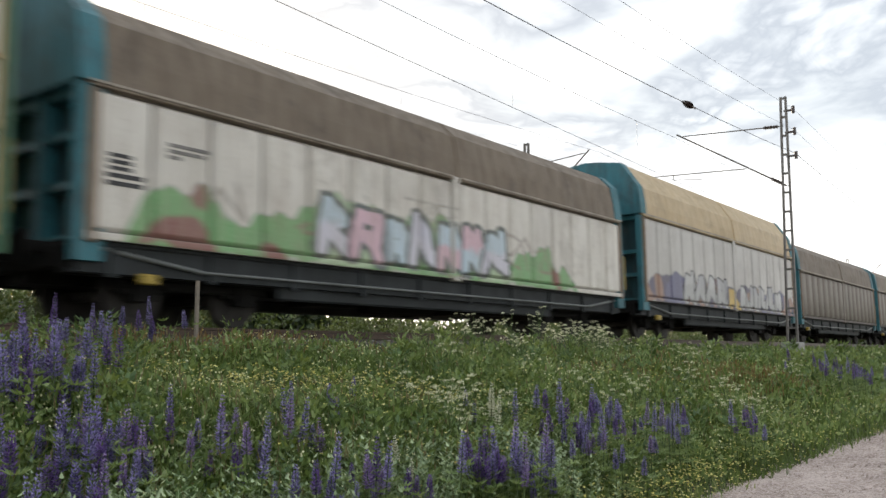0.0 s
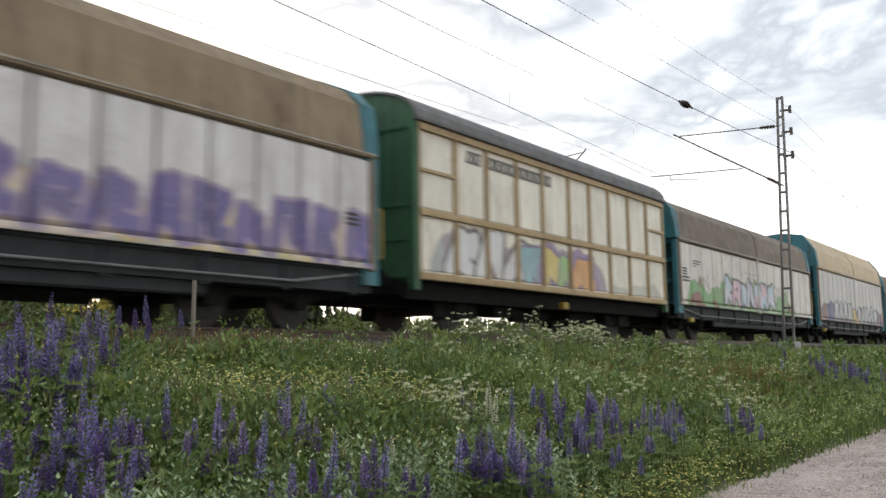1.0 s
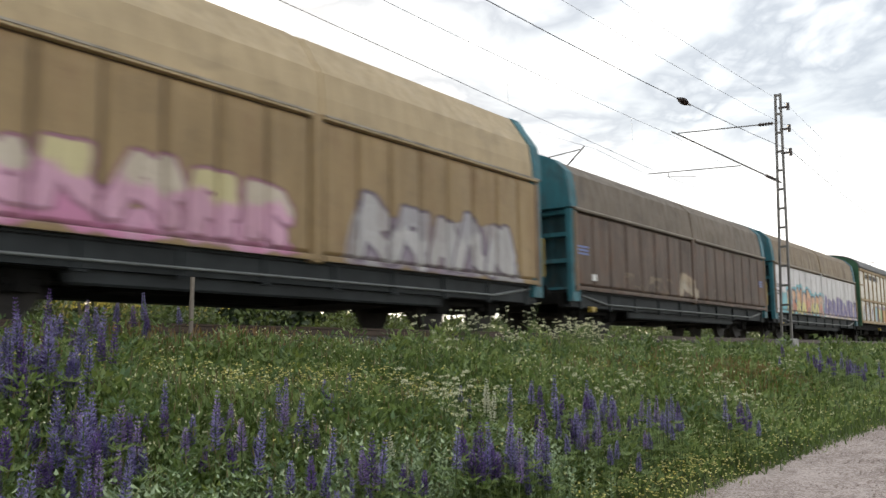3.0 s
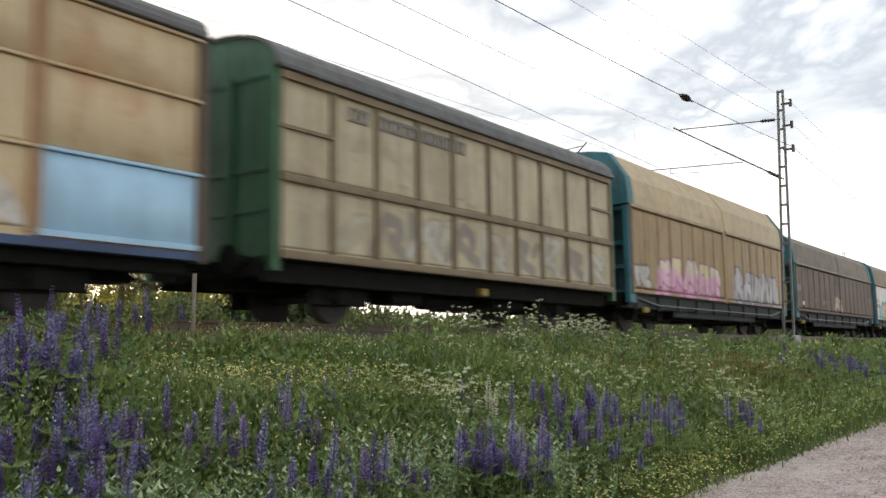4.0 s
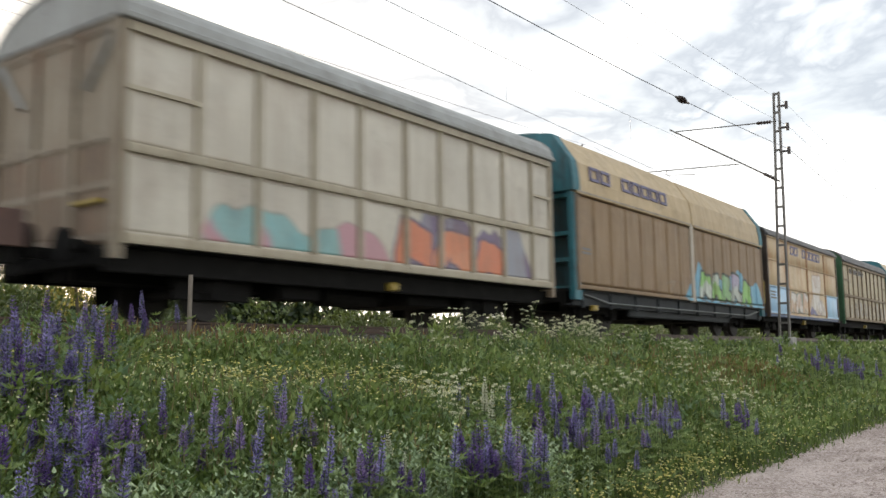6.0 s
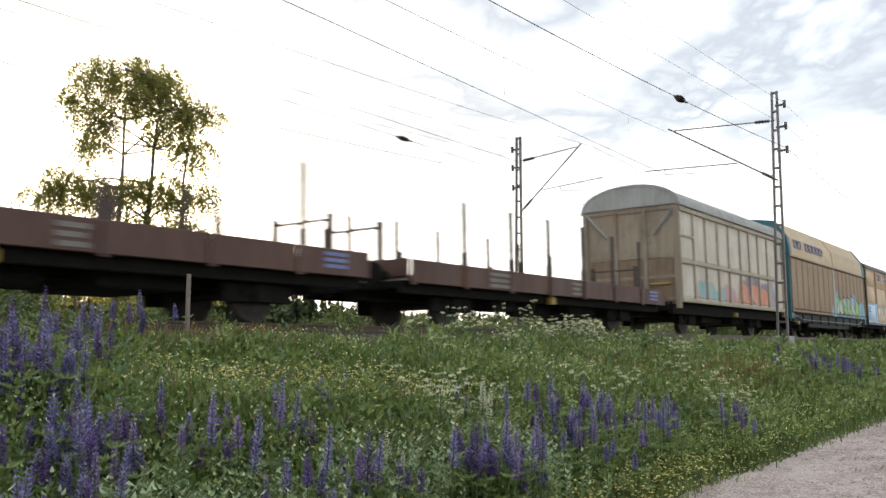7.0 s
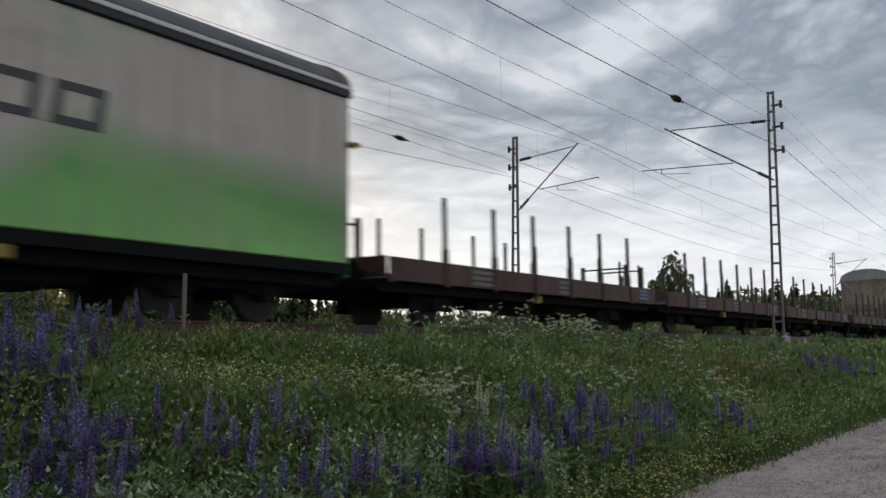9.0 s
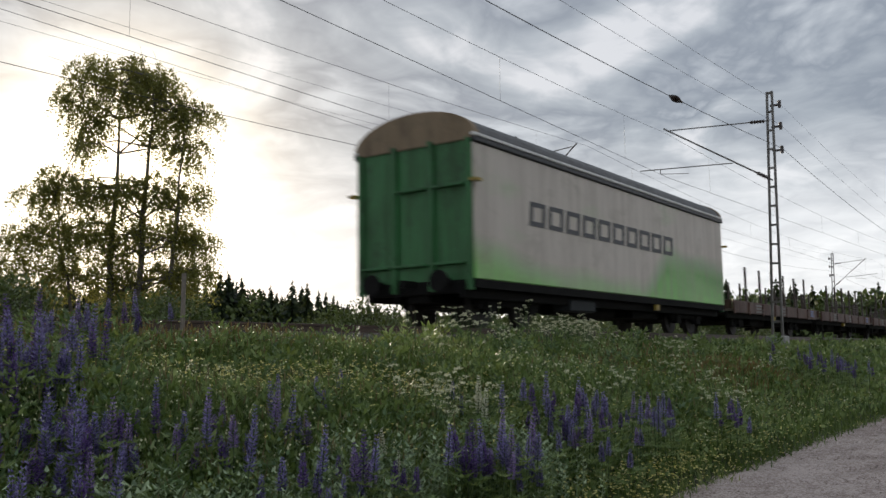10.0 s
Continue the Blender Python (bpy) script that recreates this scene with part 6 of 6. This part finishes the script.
def twigs(rng, centre, radius, n_strand, leaf, droop, per=26):
    """Leaves on hanging twigs that fill a lobe of a crown."""
    p = rng.normal(0, 1, (n_strand, 3))
    p = unit(p) * (rng.uniform(0, 1, (n_strand, 1)) ** 0.45) * radius
    start = centre + p * np.array([1, 1, 0.85])
    out = unit(p + rng.normal(0, 0.3, p.shape) * radius)
    u = np.linspace(0, 1, per)[None, :, None]
    ln = rng.uniform(0.4, 1.1, (n_strand, 1, 1)) * droop
    path = start[:, None] + out[:, None] * ln * u * 0.6 - np.array([0, 0, 1.0]) * ln * u ** 1.6
    base = path.reshape(-1, 3) + rng.normal(0, 0.07, (n_strand * per, 3))
    n = len(base)
    way = unit(rng.normal(0, 1, (n, 3)) + np.array([0, 0, -0.9]))
    side = unit(np.cross(way, rng.normal(0, 1, (n, 3))))
    return pieces(base, way, side, leaf * rng.uniform(0.7, 1.4, n), leaf * 0.75, 0.3)


def birch(name, x, y, trunks, lobes, seed, leaf=0.15, strands=95, droop=1.0, label="", scale=1.0, leaves=None):
    """Lobes: offset across the view, height, radius; the crown is as deep as it is wide."""
    rng = np.random.default_rng(seed)
    z = float(ground_z(np.array(x), np.array(y)))
    across = np.array([0.58, -0.815, 0])
    deep = np.array([0.815, 0.58, 0])
    root = tagged(new(name), label, "tree")
    root.matrix_basis = pose(x, y, z)
    bm = bmesh.new()
    centres = []
    for u, h, r in lobes:
        centres.append((across * u + deep * rng.normal(0, 0.45) * scale + np.array([0, 0, h]), r))
    for u0, u1, h, r in trunks:
        prev = Vector(across * u0)
        tops = []
        for k in range(1, 9):
            t = k / 8
            p = Vector(across * (u0 + (u1 - u0) * t + rng.normal(0, 0.08))) + Vector((0, 0, h * t))
            add_tube(bm, prev, p, r * (1 - 0.85 * (k - 1) / 8), r * (1 - 0.85 * t), seg=8)
            tops.append(p)
            prev = p
        for c, rad in centres:
            c = Vector(c)
            low = [p for p in tops if p.z < c.z + 0.3] or tops[:1]
            b = min(low, key=lambda p: (p - c).length)
            if (b - c).length < 4.2 * scale:
                m = b.lerp(c, 0.5) + Vector((0, 0, 0.25))
                add_tube(bm, b, m, r * 0.28, r * 0.18, seg=5)
                add_tube(bm, m, c, r * 0.18, r * 0.05, seg=5)
                for _ in range(4):
                    e = c + Vector(rng.normal(0, 0.7, 3)) * rad
                    add_tube(bm, m.lerp(c, 0.6), e, r * 0.08, r * 0.03, seg=4)
    part("trunk", bm, BARK, root, "dark forked trunk and limbs")
    lots = [twigs(rng, c, r, max(6, int(strands * r * r)), leaf, droop) for c, r in centres]
    mesh_np("crown", *gather(*lots), leaves or BIRCHLEAF, root)["label"] = "ragged hanging green leaves"
    return root


def bush(x, y, w, h, seed, leaf=0.14, n=1700):
    rng = np.random.default_rng(seed)
    z = float(ground_z(np.array(x), np.array(y)))
    root = tagged(new("bush"), "dense dark green bush beside the railway", "bush", "trackside bushes")
    root.matrix_basis = pose(x, y, z)
    bm = bmesh.new()
    for i in range(6):
        add_tube(bm, (0.1 * math.cos(i), 0.1 * math.sin(i), 0), (w * 0.4 * math.cos(i * 1.1), w * 0.4 * math.sin(i * 1.1), h * 0.75), 0.03, 0.01, seg=5)
    part("stem", bm, BARK, root)
    p = unit(rng.normal(0, 1, (n, 3))) * rng.uniform(0.35, 1.0, (n, 1)) ** 0.5
    lump = 1 + 0.22 * np.sin(p[:, :1] * 5 + seed) * np.cos(p[:, 1:2] * 6) + rng.normal(0, 0.06, (n, 1))
    base = p * lump * np.array([w / 2, w / 2, h / 2]) + np.array([0, 0, h * 0.5])
    base[:, 2] = np.abs(base[:, 2])
    way = unit(p + rng.normal(0, 0.7, (n, 3)))
    side = unit(np.cross(way, rng.normal(0, 1, (n, 3))))
    mesh_np("foliage", *pieces(base, way, side, leaf * rng.uniform(0.7, 1.5, n), leaf * 0.7, 0.3), BUSHLEAF, root)


def conifer_lot(rng, x, y, z, h):
    """One ragged spruce as layers of drooping needle sprays."""
    k = 200
    u = rng.uniform(0.02, 1.0, k) ** 1.2
    a = rng.uniform(0, 6.28, k)
    r = h * 0.25 * (1 - u) ** 0.8 * rng.uniform(0.6, 1.2, k)
    base = np.stack([x + 0 * u, y + 0 * u, z + u * h], -1)
    out = np.stack([np.cos(a), np.sin(a), -0.25 + 0 * a], -1)
    side = unit(np.stack([-np.sin(a), np.cos(a), 0 * a], -1) * rng.normal(0, 0.6, (k, 1)) + np.array([0, 0, 1.0]))
    lots = [pieces(base, unit(out), side, r + 0.12, 0.55 * r + 0.35, 0.4)]
    lots.append(pieces(base[:8] * [1, 1, 0] + [0, 0, z], np.tile([0, 0, 1.0], (8, 1)), np.stack([-np.sin(a), np.cos(a), 0 * a], -1)[:8], h, h * 0.07, np.zeros((8, 1)), "blade"))
    return gather(*lots)


def build_far_woods():
    rng = np.random.default_rng(23)
    lots, soft = [], []
    for a in np.arange(3.0, 66.0, 0.11):
        for row in range(2):
            d = rng.uniform(185, 235) + row * 25
            t = math.radians(a + rng.uniform(-0.12, 0.12))
            x, y = d * math.cos(t), d * math.sin(t)
            top = np.interp(a, (3, 10, 14, 18, 24, 36, 40, 44, 50, 55, 66), (11, 13, 14.5, 14, 11, 10, 11, 14.5, 17.5, 16, 16))
            h = top * rng.uniform(0.72, 1.08)
            if rng.random() < (0.8 if a > 38 else 0.4):
                lots.append(conifer_lot(rng, x, y, 1.2, h))
            else:
                n = 120
                p = unit(rng.normal(0, 1, (n, 3))) * rng.uniform(0.4, 1, (n, 1)) ** 0.5
                base = np.array([x, y, 1.2 + h * 0.45]) + p * np.array([h * 0.28, h * 0.28, h * 0.42])
                way = unit(p + rng.normal(0, 0.6, (n, 3)))
                side = unit(np.cross(way, rng.normal(0, 1, (n, 3))))
                soft.append(pieces(base, way, side, rng.uniform(0.8, 1.6, n), 0.9, 0.3))
    ob = mesh_np("spruce_woods", *gather(*lots), CONIFER)
    tagged(ob, "far dark spruce woods along the horizon", "woods", kind="stuff")
    tagged(mesh_np("leaf_woods", *gather(*soft), BUSHLEAF), "far green broadleaf trees along the horizon", "woods", kind="stuff")


STEM = plain("green_stem", (0.07, 0.11, 0.03), 0.6, 0, 0.3, 10)
CREAM = petal("cream_petals", (0.6, 0.6, 0.3), (0.85, 0.84, 0.55))
DEEPHERB = leafy("deep_herb_leaves", [(0.2, (0.03, 0.075, 0.025)), (0.9, (0.13, 0.22, 0.075))], through=0.3, scale=0.8)
LIMEHERB = leafy("lime_herb_leaves", [(0.2, (0.08, 0.13, 0.03)), (0.9, (0.29, 0.36, 0.12))], through=0.45, scale=0.8)
SORREL = leafy("sorrel_heads", [(0.2, (0.14, 0.075, 0.03)), (0.9, (0.30, 0.17, 0.08))], through=0.3)
SEED = leafy("seed_head", [(0.2, (0.15, 0.12, 0.06)), (0.9, (0.27, 0.21, 0.11))], through=0.3)
build_meadow()
build_herb_clumps()
for i, (x, y, rx, ry, n, big) in enumerate(((3.25, 4.55, 0.25, 0.15, 26, 1.0), (2.9, 4.3, 0.2, 0.12, 20, 1.0), (3.95, 4.55, 0.35, 0.15, 30, 0.9), (5.15, 4.7, 0.28, 0.18, 30, 1.0), (5.45, 4.3, 0.3, 0.15, 22, 0.85),
                                            (3.6, 4.2, 0.3, 0.12, 26, 0.9), (4.6, 4.05, 0.4, 0.1, 24, 0.85), (6.0, 4.9, 0.5, 0.2, 20, 0.85), (2.5, 4.6, 0.2, 0.2, 22, 1.0), (4.9, 4.4, 0.4, 0.15, 26, 0.95), (6.9, 4.0, 0.5, 0.15, 20, 0.8), (3.0, 5.3, 0.4, 0.2, 20, 1.0), (9.0, 4.6, 0.8, 0.3, 18, 0.9), (12.5, 6.6, 1.0, 0.4, 18, 1.1))):
    leafy_clump(x, y, rx, ry, n, 40 + i, big)
crng = random.Random(71)
for i in range(44):
    u = i / 43
    leafy_clump(2.4 + 5.2 * u + crng.uniform(-0.15, 0.15), crng.uniform(3.95, 4.7) - 0.1 * u, 0.16, 0.12, crng.randint(10, 17), 90 + i, crng.uniform(0.8, 1.05))
build_lupins()
build_umbels()
build_buttercups()
birch("birch_tree", 25.3, 36.0, ((-1.0, -0.6, 13.4, 0.2), (0.3, 0.9, 13.8, 0.2), (1.6, 2.6, 11.5, 0.16), (-2.2, -3.6, 8.0, 0.12)),
      ((-0.1, 14, 1.4), (-1.6, 13.7, 1.1), (1.3, 13.3, 1.1), (-2.7, 12.6, 0.9), (2.4, 12, 1), (3.5, 11.9, 0.6), (-0.2, 12.5, 1.1), (-1.9, 11.7, 0.9), (1.5, 11.2, 1), (-2.8, 10.9, 0.8), (2.7, 10.1, 0.9), (-4.3, 8.1, 0.9), (-3.3, 8.7, 1), (-1.8, 8.1, 1.1), (-0.2, 8.2, 1), (1.4, 8.2, 1.1), (2.9, 8, 0.8), (-5, 6.1, 1), (-3.6, 6.4, 1.2), (-1.9, 6.1, 1.2), (0, 6.2, 1.2), (1.9, 6.2, 1.2), (3.1, 5.8, 0.9), (-5.2, 4.5, 0.9), (-3.1, 4.4, 1.2), (-0.7, 4.2, 1.3), (1.6, 4.2, 1.3), (3.2, 4.3, 0.9)),
      3, leaf=0.115, strands=92, label="large birch with drooping ragged crown against the low sun")
birch("young_birch", 104.5, 40.0, ((0.0, 0.2, 11.8, 0.16),), ((0.1, 11.6, 0.9), (-0.5, 9.8, 1.4), (0.8, 9.0, 1.5), (-1.2, 7.6, 1.7), (1.4, 7.0, 1.7), (0, 6.0, 2.0), (2.4, 5.2, 1.5), (-2.2, 5.0, 1.6), (-3.4, 4.6, 1.5), (3.6, 4.4, 1.6), (-1.6, 8.6, 1.2), (5.2, 3.8, 1.6), (-4.6, 3.6, 1.4)),
      5, leaf=0.26, strands=22, leaves=BUSHLEAF, label="slender young birch with loose leaves beyond the tracks")
birch("young_birch", 78.0, 42.0, ((0.0, -0.2, 6.6, 0.1),), ((0, 6.4, 0.9), (-0.6, 5.2, 1.2), (0.7, 4.4, 1.2), (0, 3.4, 1.4)), 6, leaf=0.22, strands=26, leaves=BUSHLEAF, label="small bushy birch beyond the tracks")
brng = random.Random(3)
for i in range(46):
    x = 4 + i * 1.6 + brng.uniform(-0.8, 0.8)
    y = brng.uniform(24, 33)
    tall = 3.0 if x < 26 else 2.5
    bush(x, y, brng.uniform(2.0, 3.6), tall * brng.uniform(0.7, 1.1), 100 + i)
for i in range(16):
    bush(84 + i * 3.2 + brng.uniform(-1, 1), brng.uniform(34, 42), brng.uniform(3, 5), brng.uniform(3.0, 5.5), 300 + i, 0.25, 900)
build_far_woods()


def build_post():
    bm = bmesh.new()
    add_tube(bm, (0, 0, 0), (0.01, 0, 1.18), 0.028, 0.026, seg=8)
    ob = solid("marker_post", bm, WOOD, "thin grey weathered wooden marker post in the grass", "post")
    ob.matrix_basis = pose(6.7, 8.5, 1.3, 0, 0.5, 0)


build_post()


def motions():
    for w, x0 in MOVING:
        walk(w, [(i * 0.5, pose(x0 + SPEED * i * 0.5, TRACK, RAIL)) for i in range(21)])
    turn = math.degrees(SPEED / 0.46)
    for w, x in WHEELS:
        walk(w, [(i / 30, pose(x, 0, 0.46, 0, turn * i / 30, 0)) for i in range(301)])


motions()
